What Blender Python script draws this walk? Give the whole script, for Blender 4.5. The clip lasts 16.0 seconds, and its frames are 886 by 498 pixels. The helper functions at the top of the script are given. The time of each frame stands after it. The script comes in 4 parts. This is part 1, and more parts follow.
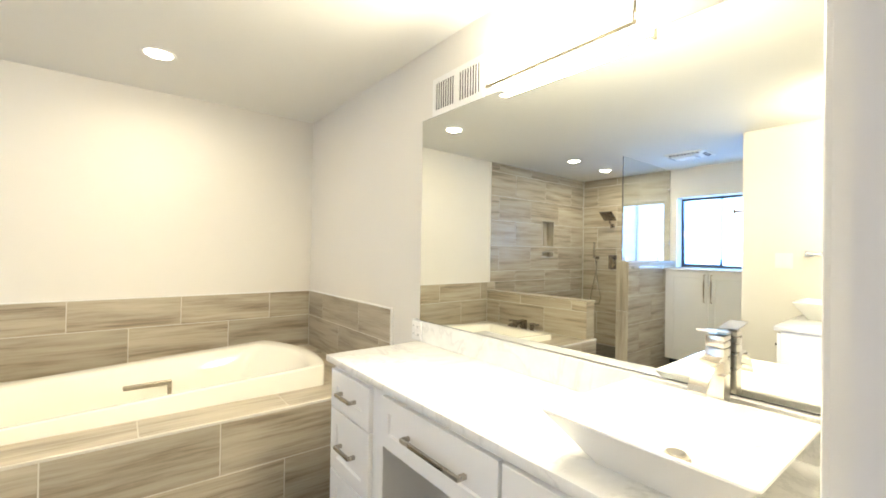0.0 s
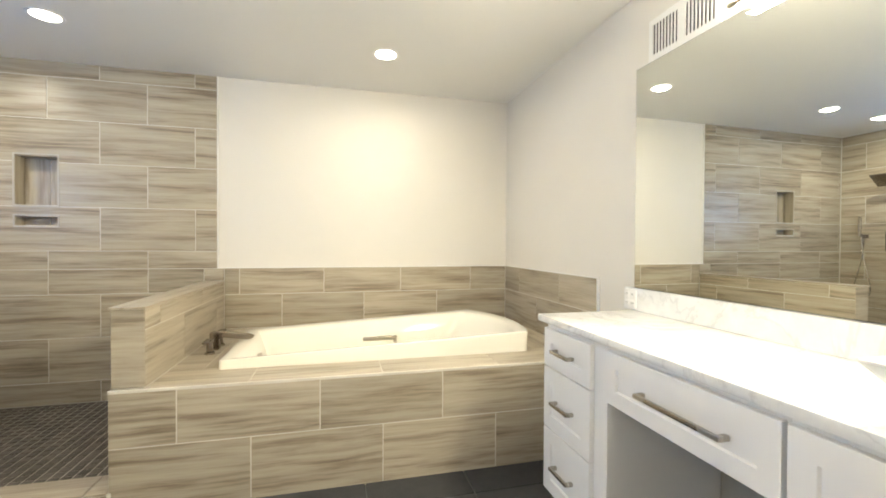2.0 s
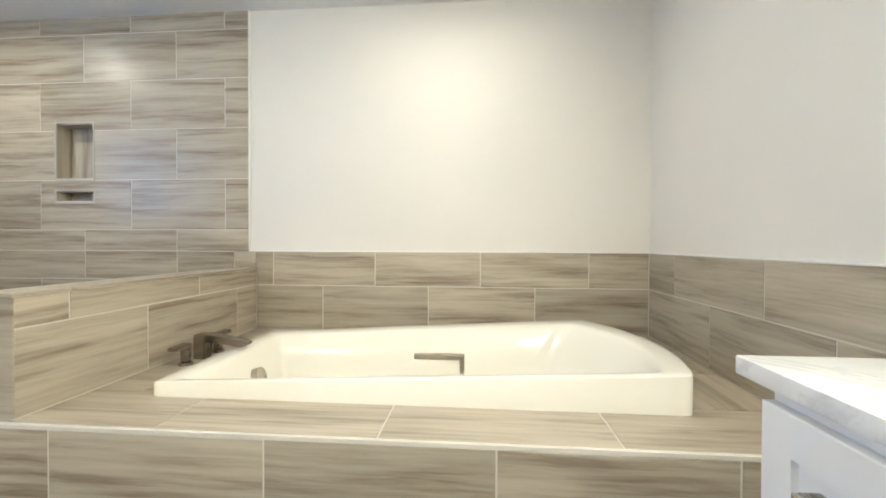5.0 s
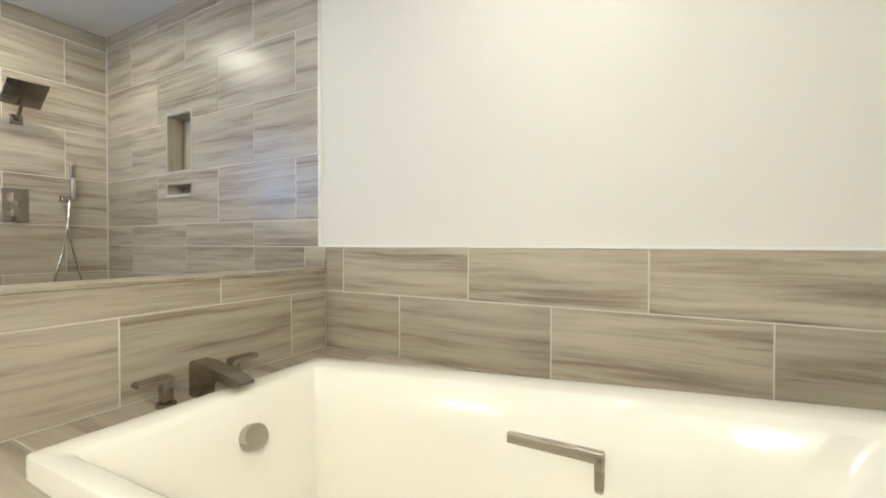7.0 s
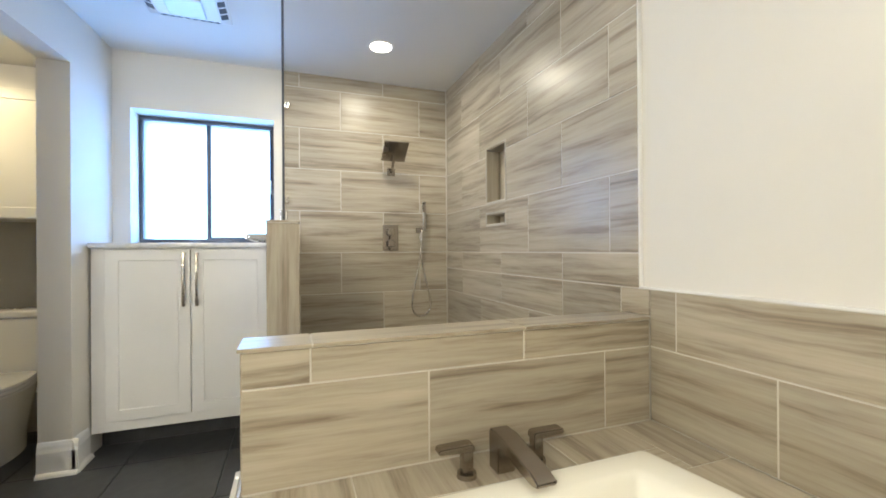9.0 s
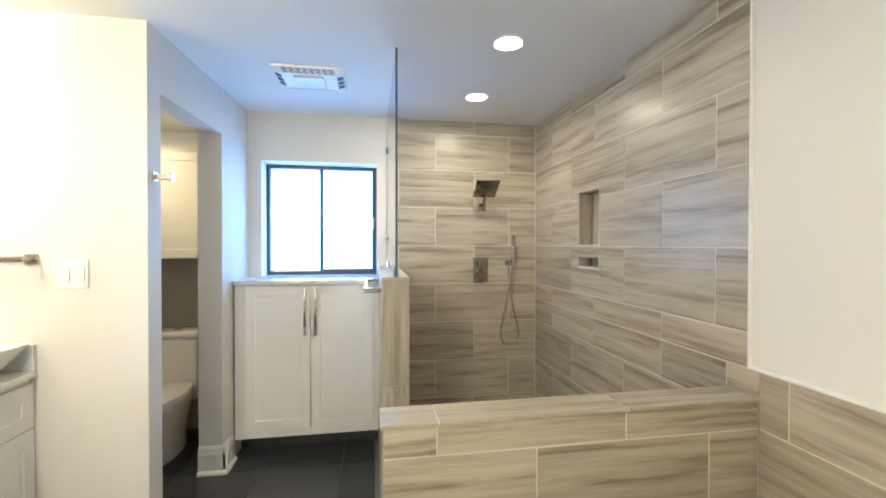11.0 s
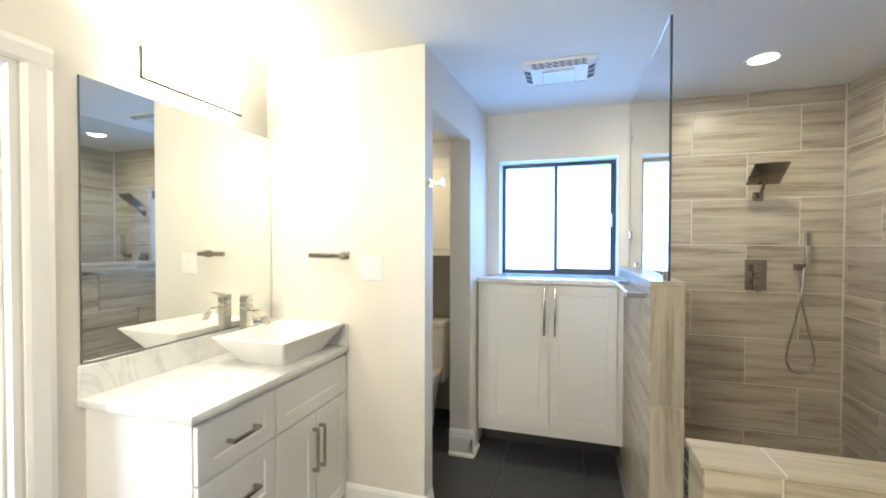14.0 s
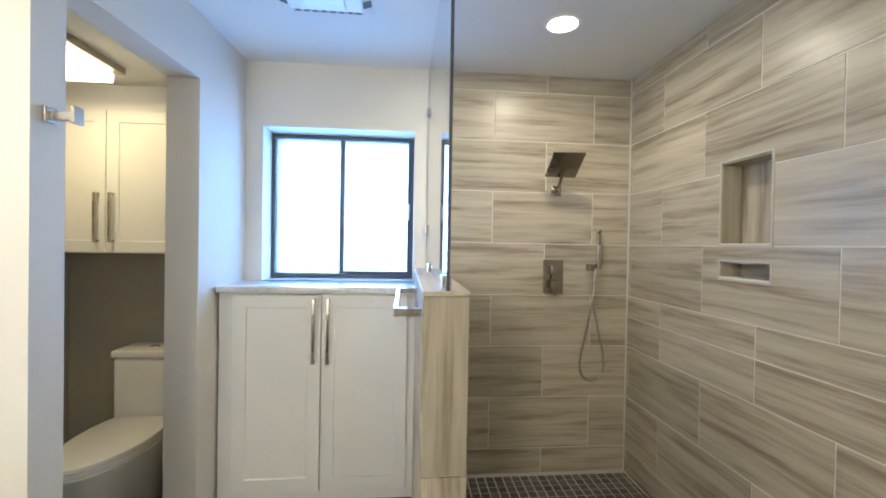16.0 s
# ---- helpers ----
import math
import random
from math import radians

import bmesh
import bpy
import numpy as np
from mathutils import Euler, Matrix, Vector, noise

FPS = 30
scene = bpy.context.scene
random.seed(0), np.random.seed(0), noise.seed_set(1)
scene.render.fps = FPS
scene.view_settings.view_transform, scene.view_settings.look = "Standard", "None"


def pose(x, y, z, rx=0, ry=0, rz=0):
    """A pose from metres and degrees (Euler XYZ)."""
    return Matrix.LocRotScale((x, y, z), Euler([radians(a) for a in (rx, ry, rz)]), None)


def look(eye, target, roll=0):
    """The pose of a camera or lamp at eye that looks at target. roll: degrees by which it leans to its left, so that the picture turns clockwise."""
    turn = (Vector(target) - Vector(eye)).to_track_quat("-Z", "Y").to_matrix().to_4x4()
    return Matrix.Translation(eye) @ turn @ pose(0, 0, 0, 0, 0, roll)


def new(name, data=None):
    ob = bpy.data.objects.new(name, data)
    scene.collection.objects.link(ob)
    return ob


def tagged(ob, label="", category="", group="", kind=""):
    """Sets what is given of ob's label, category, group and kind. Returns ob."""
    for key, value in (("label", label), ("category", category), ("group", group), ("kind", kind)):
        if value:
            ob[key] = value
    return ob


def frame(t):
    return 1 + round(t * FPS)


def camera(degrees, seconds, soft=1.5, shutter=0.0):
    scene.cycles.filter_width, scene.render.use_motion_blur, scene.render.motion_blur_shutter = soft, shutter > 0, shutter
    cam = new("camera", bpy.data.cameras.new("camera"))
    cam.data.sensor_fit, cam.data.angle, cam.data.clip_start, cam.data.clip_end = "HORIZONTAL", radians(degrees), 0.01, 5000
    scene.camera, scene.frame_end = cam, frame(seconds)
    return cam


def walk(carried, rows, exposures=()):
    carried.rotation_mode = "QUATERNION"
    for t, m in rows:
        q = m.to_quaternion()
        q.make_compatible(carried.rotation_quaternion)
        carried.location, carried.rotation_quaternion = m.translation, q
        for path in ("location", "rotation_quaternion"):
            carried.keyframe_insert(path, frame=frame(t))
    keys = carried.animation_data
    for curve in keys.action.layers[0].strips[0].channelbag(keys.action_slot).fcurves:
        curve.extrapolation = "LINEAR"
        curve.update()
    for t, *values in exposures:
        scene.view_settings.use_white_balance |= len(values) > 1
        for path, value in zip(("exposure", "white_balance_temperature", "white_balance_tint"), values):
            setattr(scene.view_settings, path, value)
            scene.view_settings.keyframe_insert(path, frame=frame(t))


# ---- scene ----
cam = camera(93.6, 16.0, soft=1.8)
PATH = [
    (0, (0.438, 1.149, 1.344), (1.663, 2.729, 1.358), 0.9),
    (0.5, (0.423, 1.153, 1.35), (1.518, 2.826, 1.346), 0.8),
    (1, (0.397, 1.173, 1.318), (1.26, 2.977, 1.304), 0.7),
    (1.5, (0.368, 1.196, 1.276), (1.04, 3.079, 1.247), 0.6),
    (2, (0.302, 1.216, 1.192), (0.782, 3.157, 1.166), 0.3),
    (2.5, (0.303, 1.236, 1.134), (0.419, 3.232, 1.105), 0.2),
    (3, (0.372, 1.357, 1.099), (0.319, 3.356, 1.061), 0.1),
    (3.5, (0.464, 1.619, 1.092), (0.406, 3.618, 1.046), 0.1),
    (4, (0.557, 1.846, 1.063), (0.507, 3.845, 1.027), 0.2),
    (6.5, (0.958, 2.951, 1.039), (0.247, 4.82, 1.018), 0.1),
    (7, (0.841, 3.207, 1.015), (-0.117, 4.962, 0.989), 0.1),
    (7.5, (0.725, 3.356, 0.978), (-0.529, 4.914, 0.983), 0.6),
    (8, (0.637, 3.424, 1.006), (-1.000, 4.578, 0.994), -0.4),
    (8.5, (0.565, 3.416, 1.048), (-1.209, 4.339, 1.043), -0.4),
    (9, (0.583, 3.441, 1.143), (-1.296, 4.125, 1.147), -0.4),
    (11.5, (0.718, 3.213, 1.46), (-1.274, 3.389, 1.431), 0.1),
    (12, (0.737, 3.132, 1.462), (-1.261, 3.042, 1.429), -0.0),
    (12.5, (0.769, 3.078, 1.466), (-1.204, 2.752, 1.43), -0.0),
    (13, (0.79, 3.042, 1.455), (-1.143, 2.527, 1.426), -0.1),
    (13.5, (0.747, 3.031, 1.448), (-1.163, 2.439, 1.417), 0.0),
    (14, (0.614, 3.006, 1.445), (-1.298, 2.421, 1.413), 0.1),
    (14.5, (0.49, 3.027, 1.436), (-1.469, 2.625, 1.408), 0.4),
    (15, (0.303, 3.131, 1.425), (-1.691, 2.978, 1.399), 0.4),
    (15.5, (0.098, 3.252, 1.435), (-1.902, 3.272, 1.413), 0.5),
    (16, (-0.164, 3.286, 1.415), (-2.156, 3.464, 1.394), 1.0),
]
EXPOSURES = [(0, 0.30, 6900, 10), (1.5, 0.28, 6750, 10), (2.5, 0.30, 6450, 10), (3.5, 0.25, 5950, 10), (6.5, 0.09, 6040, 10), (7.5, 0.06, 6080, 10), (9, 0.07, 6340, 10),
             (11.5, 0.02, 6420, 10), (13.5, -0.04, 6400, 10), (15, -0.03, 6330, 10), (16, -0.12, 6340, 10)]
walk(cam, [(t, look(eye, target, roll)) for t, eye, target, roll in PATH], EXPOSURES)

# ---- light ----
world = bpy.data.worlds.new("sky")
scene.world = world
world.use_nodes = True
wn = world.node_tree
sky = wn.nodes.new("ShaderNodeTexSky")
sky.sky_type, sky.sun_disc = "NISHITA", False
sky.sun_elevation, sky.sun_rotation = radians(40), radians(90)
wn.nodes["Background"].inputs["Strength"].default_value = 0.1
wn.links.new(sky.outputs[0], wn.nodes["Background"].inputs["Color"])

CEIL = 2.42
NORTH, EAST, WEST, SOUTH = 4.63, 1.718, -2.569, 1.385
WARM, COOL = (1.0, 0.925, 0.725), (0.13, 0.38, 1.0)
DOWNLIGHT, VANITY, DAY, WC = 8.5, 13.0, 11.0, 4.7


def area(name, m, w, h, power, colour, spread=180.0, shape="RECTANGLE"):
    d = bpy.data.lights.new(name, "AREA")
    d.shape, d.size, d.size_y, d.energy, d.color, d.spread = shape, w, h, power, colour, radians(spread)
    ob = new(name, d)
    ob.matrix_world = m
    return ob


DOWNLIGHTS = [(-2.00, 3.975), (-1.255, 3.945), (0.588, 3.95)]
for (lx, ly), gain in zip(DOWNLIGHTS, (0.92, 0.18, 0.78)):
    area("downlight_lamp", pose(lx, ly, CEIL - 0.012), 0.075, 0.075, DOWNLIGHT * gain, WARM, 172, "DISK")
area("vanity_lamp", look((EAST - 0.10, 2.08, 2.10), (0.0, 2.10, 1.70)), 0.62, 0.12, 2.7 * VANITY, WARM)
area("vanity_lamp", look((EAST - 0.055, 2.08, 2.008), (EAST - 0.155, 2.081, 1.0)), 0.62, 0.05, 0.9 * VANITY, WARM)
area("vanity_lamp", look((EAST - 0.055, 2.08, 2.190), (EAST - 0.075, 2.081, 3.0)), 0.62, 0.05, 0.9 * VANITY, WARM)
area("vanity_lamp", look((-0.79, SOUTH + 0.10, 2.12), (-0.79, 3.0, 1.72)), 0.48, 0.12, 0.18 * VANITY, WARM)
area("vanity_lamp", look((-0.79, SOUTH + 0.055, 2.046), (-0.791, SOUTH + 0.155, 1.0)), 0.48, 0.05, 0.55 * VANITY, WARM)
area("vanity_lamp", look((-0.79, SOUTH + 0.055, 2.186), (-0.791, SOUTH + 0.075, 3.0)), 0.48, 0.05, 0.55 * VANITY, WARM)
area("window_daylight", look((-2.715, 2.906, 1.63), (0.5, 2.906, 1.45)), 0.78, 0.78, DAY, COOL)
area("toilet_room_lamp", pose(-2.13, 1.74, 2.145), 0.22, 0.22, WC, (1.0, 0.80, 0.40), 180, "DISK")
area("bedroom_daylight", look((2.6, -1.2, 1.5), (0, -1.2, 0.9)), 1.6, 1.3, 190.0, (0.72, 0.78, 1.0))

# ---- materials ----


def mat(name, colour, rough=0.5, metal=0.0):
    m = bpy.data.materials.new(name)
    m.use_nodes = True
    b = m.node_tree.nodes["Principled BSDF"]
    b.inputs["Base Color"].default_value = (*colour, 1)
    b.inputs["Roughness"].default_value = rough
    b.inputs["Metallic"].default_value = metal
    return m, m.node_tree, b


def node(nt, kind, **inputs):
    n = nt.nodes.new(kind)
    for key, value in inputs.items():
        n.inputs[key.replace("_", " ")].default_value = value
    return n


def ramp(nt, fac, stops):
    r = nt.nodes.new("ShaderNodeValToRGB")
    e = r.color_ramp.elements
    while len(e) < len(stops):
        e.new(0.5)
    for el, (p, c) in zip(e, stops):
        el.position, el.color = p, (*c, 1)
    nt.links.new(fac, r.inputs[0])
    return r


def plain(name, colour, rough=0.5, metal=0.0, vary=0.06, scale=2.5, grain=180.0, bump=0.05, stretch=(1, 1, 1)):
    """Colour with soft blotches, fine grain in the relief and slightly uneven gloss."""
    m, nt, b = mat(name, colour, rough, metal)
    tc = nt.nodes.new("ShaderNodeTexCoord")
    mp = node(nt, "ShaderNodeMapping", Scale=stretch)
    nt.links.new(tc.outputs["Object"], mp.inputs[0])
    big = node(nt, "ShaderNodeTexNoise", Scale=scale, Detail=4.0)
    nt.links.new(mp.outputs[0], big.inputs["Vector"])
    lo, hi = [tuple(max(0, min(1, c * k)) for c in colour) for k in (1 - vary, 1 + vary)]
    r = ramp(nt, big.outputs["Fac"], [(0.3, lo), (0.7, hi)])
    nt.links.new(r.outputs[0], b.inputs["Base Color"])
    fine = node(nt, "ShaderNodeTexNoise", Scale=grain, Detail=3.0)
    nt.links.new(mp.outputs[0], fine.inputs["Vector"])
    rr = node(nt, "ShaderNodeMapRange", To_Min=max(0.02, rough - 0.06), To_Max=min(1.0, rough + 0.06))
    nt.links.new((big if metal else fine).outputs["Fac"], rr.inputs[0])
    nt.links.new(rr.outputs[0], b.inputs["Roughness"])
    if bump and not metal:
        bp = node(nt, "ShaderNodeBump", Strength=bump, Distance=0.002)
        nt.links.new(fine.outputs["Fac"], bp.inputs["Height"])
        nt.links.new(bp.outputs[0], b.inputs["Normal"])
    return m


def striped_tile(name):
    """Porcelain tile in the manner of striped stone: drawn-out bands along its length, each tile its own."""
    m, nt, b = mat(name, (0.4, 0.34, 0.27), 0.34)
    tc = nt.nodes.new("ShaderNodeTexCoord")
    info = nt.nodes.new("ShaderNodeObjectInfo")
    mul = node(nt, "ShaderNodeMath"); mul.operation = "MULTIPLY"; mul.inputs[1].default_value = 60.0
    nt.links.new(info.outputs["Random"], mul.inputs[0])
    off = nt.nodes.new("ShaderNodeCombineXYZ")
    nt.links.new(mul.outputs[0], off.inputs[0]); nt.links.new(mul.outputs[0], off.inputs[1])
    add = node(nt, "ShaderNodeVectorMath"); add.operation = "ADD"
    nt.links.new(tc.outputs["Object"], add.inputs[0]); nt.links.new(off.outputs[0], add.inputs[1])
    drift = node(nt, "ShaderNodeTexNoise", Scale=2.6, Detail=4.0)
    nt.links.new(add.outputs[0], drift.inputs["Vector"])
    sway = node(nt, "ShaderNodeMapRange", To_Min=-0.013, To_Max=0.013)
    nt.links.new(drift.outputs["Fac"], sway.inputs[0])
    bend = nt.nodes.new("ShaderNodeCombineXYZ")
    nt.links.new(sway.outputs[0], bend.inputs[1])
    warp = node(nt, "ShaderNodeVectorMath"); warp.operation = "ADD"
    nt.links.new(add.outputs[0], warp.inputs[0]); nt.links.new(bend.outputs[0], warp.inputs[1])

    def bands(sx, sy, detail, dist, rough):
        mp = node(nt, "ShaderNodeMapping", Scale=(sx, sy, 1.0))
        nt.links.new(warp.outputs[0], mp.inputs[0])
        n = node(nt, "ShaderNodeTexNoise", Scale=1.0, Detail=detail, Roughness=rough, Distortion=dist)
        nt.links.new(mp.outputs[0], n.inputs["Vector"])
        return n.outputs["Fac"]
    wide = bands(1.2, 15.0, 5.0, 0.35, 0.55)
    thin = bands(2.4, 52.0, 8.0, 0.5, 0.68)
    mix = node(nt, "ShaderNodeMix", Factor=0.42)
    nt.links.new(wide, mix.inputs["A"]); nt.links.new(thin, mix.inputs["B"])
    r = ramp(nt, mix.outputs["Result"], [(0.36, (0.190, 0.152, 0.107)), (0.43, (0.292, 0.245, 0.180)),
                                         (0.485, (0.378, 0.326, 0.246)), (0.55, (0.432, 0.380, 0.293)), (0.66, (0.492, 0.440, 0.347))])
    tone = node(nt, "ShaderNodeHueSaturation")
    vr = node(nt, "ShaderNodeMapRange", To_Min=0.88, To_Max=1.07)
    nt.links.new(info.outputs["Random"], vr.inputs[0]); nt.links.new(vr.outputs[0], tone.inputs["Value"])
    nt.links.new(r.outputs[0], tone.inputs["Color"]); nt.links.new(tone.outputs[0], b.inputs["Base Color"])
    rr = node(nt, "ShaderNodeMapRange", To_Min=0.27, To_Max=0.42)
    nt.links.new(thin, rr.inputs[0]); nt.links.new(rr.outputs[0], b.inputs["Roughness"])
    bp = node(nt, "ShaderNodeBump", Strength=0.06, Distance=0.002)
    nt.links.new(thin, bp.inputs["Height"]); nt.links.new(bp.outputs[0], b.inputs["Normal"])
    return m


def veined_stone(name):
    m, nt, b = mat(name, (0.8, 0.8, 0.79), 0.16)
    tc = nt.nodes.new("ShaderNodeTexCoord")
    n1 = node(nt, "ShaderNodeTexNoise", Scale=2.2, Detail=8.0, Roughness=0.62, Distortion=1.4)
    n2 = node(nt, "ShaderNodeTexNoise", Scale=9.0, Detail=6.0, Roughness=0.6, Distortion=0.6)
    nt.links.new(tc.outputs["Object"], n1.inputs["Vector"]); nt.links.new(tc.outputs["Object"], n2.inputs["Vector"])
    a = ramp(nt, n1.outputs["Fac"], [(0.40, (0.80, 0.80, 0.785)), (0.485, (0.765, 0.765, 0.755)), (0.50, (0.66, 0.66, 0.655)), (0.53, (0.79, 0.79, 0.775))])
    c = ramp(nt, n2.outputs["Fac"], [(0.35, (0.90, 0.90, 0.90)), (0.65, (1, 1, 1))])
    mx = nt.nodes.new("ShaderNodeMix"); mx.data_type, mx.blend_type = "RGBA", "MULTIPLY"
    mx.inputs["Factor"].default_value = 1.0
    nt.links.new(a.outputs[0], mx.inputs[6]); nt.links.new(c.outputs[0], mx.inputs[7])
    nt.links.new(mx.outputs[2], b.inputs["Base Color"])
    return m


def slate_tile(name, colour, rough, lo=0.75, hi=1.3):
    m, nt, b = mat(name, colour, rough)
    tc = nt.nodes.new("ShaderNodeTexCoord"); info = nt.nodes.new("ShaderNodeObjectInfo")
    geo = nt.nodes.new("ShaderNodeNewGeometry")
    sm = node(nt, "ShaderNodeMath"); sm.operation = "ADD"
    nt.links.new(info.outputs["Random"], sm.inputs[0]); nt.links.new(geo.outputs["Random Per Island"], sm.inputs[1])
    fr = node(nt, "ShaderNodeMath"); fr.operation = "FRACT"
    nt.links.new(sm.outputs[0], fr.inputs[0])
    n = node(nt, "ShaderNodeTexNoise", Scale=14.0, Detail=8.0, Roughness=0.65)
    nt.links.new(tc.outputs["Object"], n.inputs["Vector"])
    r = ramp(nt, n.outputs["Fac"], [(0.3, tuple(c * 0.75 for c in colour)), (0.7, tuple(c * 1.3 for c in colour))])
    tone = node(nt, "ShaderNodeHueSaturation")
    vr = node(nt, "ShaderNodeMapRange", To_Min=lo, To_Max=hi)
    nt.links.new(fr.outputs[0], vr.inputs[0]); nt.links.new(vr.outputs[0], tone.inputs["Value"])
    nt.links.new(r.outputs[0], tone.inputs["Color"]); nt.links.new(tone.outputs[0], b.inputs["Base Color"])
    bp = node(nt, "ShaderNodeBump", Strength=0.15, Distance=0.002)
    nt.links.new(n.outputs["Fac"], bp.inputs["Height"]); nt.links.new(bp.outputs[0], b.inputs["Normal"])
    return m


def glow(name, colour, strength):
    m, nt, b = mat(name, (0.8, 0.8, 0.8), 0.4)
    b.inputs["Emission Color"].default_value = (*colour, 1)
    b.inputs["Emission Strength"].default_value = strength
    return m


M_PAINT = plain("wall_paint", (0.72, 0.69, 0.635), 0.62, vary=0.02, scale=1.3, grain=420, bump=0.10)
M_CEIL = plain("ceiling_paint", (0.78, 0.77, 0.74), 0.75, vary=0.015, scale=1.1, grain=260, bump=0.18)
M_TRIM = plain("trim_paint", (0.80, 0.79, 0.77), 0.35, vary=0.02, grain=120, bump=0.03)
M_CAB = plain("cabinet_paint", (0.80, 0.79, 0.775), 0.32, vary=0.02, scale=3, grain=150, bump=0.03)
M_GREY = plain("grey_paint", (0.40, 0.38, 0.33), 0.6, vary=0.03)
M_TILE = striped_tile("striped_tile")
M_GROUT = plain("grout", (0.61, 0.58, 0.515), 0.85, vary=0.08, scale=6, grain=300, bump=0.2)
M_LOUVRE = plain("louvre_gap", (0.11, 0.11, 0.115), 0.7)
M_NTRIM = plain("niche_edge", (0.45, 0.42, 0.36), 0.5, vary=0.05)
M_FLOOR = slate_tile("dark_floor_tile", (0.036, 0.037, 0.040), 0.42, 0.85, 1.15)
M_FGROUT = plain("floor_grout", (0.20, 0.20, 0.195), 0.85)
M_MOSAIC = slate_tile("mosaic_tile", (0.058, 0.050, 0.042), 0.38, 0.55, 1.6)
M_MGROUT = plain("mosaic_grout", (0.44, 0.42, 0.38), 0.85)
M_STONE = veined_stone("veined_quartz")
M_PORC = plain("porcelain", (0.82, 0.81, 0.79), 0.07, vary=0.01, bump=0)
M_ACRYL = plain("tub_acrylic", (0.84, 0.81, 0.715), 0.12, vary=0.01, bump=0)
M_NICKEL = plain("brushed_nickel", (0.46, 0.42, 0.36), 0.27, 1.0, vary=0.04, grain=90, bump=0, stretch=(1, 1, 12))
M_SATIN = plain("satin_nickel", (0.66, 0.62, 0.55), 0.28, 1.0, vary=0.04, grain=90, bump=0, stretch=(1, 1, 12))
M_BRONZE = plain("dark_nickel", (0.33, 0.29, 0.245), 0.26, 1.0, vary=0.04, grain=90, bump=0)
M_CHROME = plain("chrome", (0.72, 0.71, 0.69), 0.12, 1.0, vary=0.02, bump=0)
M_MIRROR = mat("mirror_silver", (0.86, 0.88, 0.85), 0.0, 1.0)[0]
M_STRIP = plain("light_edge", (0.24, 0.21, 0.14), 0.35)
M_EDGE = plain("mirror_edge", (0.10, 0.11, 0.105), 0.2)
M_BLACK = plain("dark_window_frame", (0.055, 0.06, 0.075), 0.4)
M_DARK = plain("dark_gap", (0.012, 0.012, 0.012), 0.9)
M_WPLASTIC = plain("white_plastic", (0.80, 0.79, 0.77), 0.3, vary=0.01, bump=0)
M_CARPET = plain("carpet", (0.36, 0.33, 0.30), 0.95, vary=0.12, scale=9, grain=500, bump=0.6)
M_BEDWALL = plain("bedroom_paint", (0.42, 0.41, 0.40), 0.7, vary=0.02)
M_BULB = glow("downlight_glow", (1.0, 0.90, 0.74), 14.0)
M_SHADE = glow("vanity_shade_glow", (1.0, 0.96, 0.86), 9.0)
M_WCGLOW = glow("toilet_room_shade_glow", (1.0, 0.86, 0.60), 4.0)
M_SKY = glow("bright_sky", (0.27, 0.56, 1.0), 6.0)


def clear_glass(name, tint, rough=0.0):
    m, nt, b = mat(name, tint, rough)
    b.inputs["Transmission Weight"].default_value = 1.0
    b.inputs["IOR"].default_value = 1.45
    return m


M_GLASS = clear_glass("shower_glass", (0.93, 0.97, 0.96))
M_PANE = clear_glass("frosted_pane", (0.95, 0.97, 1.0), 0.35)

# ---- mesh helpers ----


def box(bm, x0, x1, y0, y1, z0, z1, bevel=0.0, seg=2):
    r = bmesh.ops.create_cube(bm, size=1)
    vs = r["verts"]
    for v in vs:
        v.co = Vector(((x0 + x1) / 2 + v.co.x * (x1 - x0), (y0 + y1) / 2 + v.co.y * (y1 - y0), (z0 + z1) / 2 + v.co.z * (z1 - z0)))
    if bevel:
        es = list({e for v in vs for e in v.link_edges})
        bmesh.ops.bevel(bm, geom=es, offset=bevel, segments=seg, profile=0.5, affect="EDGES")
    return bm


def cyl(bm, p0, p1, r0, r1=None, seg=24, caps=True):
    p0, p1 = Vector(p0), Vector(p1)
    d = p1 - p0
    m = Matrix.Translation((p0 + p1) / 2) @ d.to_track_quat("Z", "Y").to_matrix().to_4x4()
    bmesh.ops.create_cone(bm, cap_ends=caps, segments=seg, radius1=r0, radius2=r0 if r1 is None else r1, depth=d.length, matrix=m)
    return bm


def extrude_path(bm, pts, radius, seg=10):
    """A round tube through points."""
    pts = [Vector(p) for p in pts]
    rings = []
    up = Vector((0.13, 0.21, 0.97))
    for i, p in enumerate(pts):
        t = (pts[min(i + 1, len(pts) - 1)] - pts[max(i - 1, 0)]).normalized()
        a = t.cross(up).normalized()
        b = t.cross(a)
        rings.append([bm.verts.new(p + radius * (math.cos(k * math.tau / seg) * a + math.sin(k * math.tau / seg) * b)) for k in range(seg)])
    for ra, rb in zip(rings, rings[1:]):
        for k in range(seg):
            bm.faces.new((ra[k], ra[(k + 1) % seg], rb[(k + 1) % seg], rb[k]))
    bm.faces.new(rings[0]); bm.faces.new(rings[-1])
    return bm


def loft(bm, rings, close_first=False, close_last=False):
    vs = [[bm.verts.new(p) for p in ring] for ring in rings]
    n = len(vs[0])
    for a, b in zip(vs, vs[1:]):
        for k in range(n):
            bm.faces.new((a[k], a[(k + 1) % n], b[(k + 1) % n], b[k]))
    if close_first:
        bm.faces.new(vs[0])
    if close_last:
        bm.faces.new(vs[-1])
    return bm


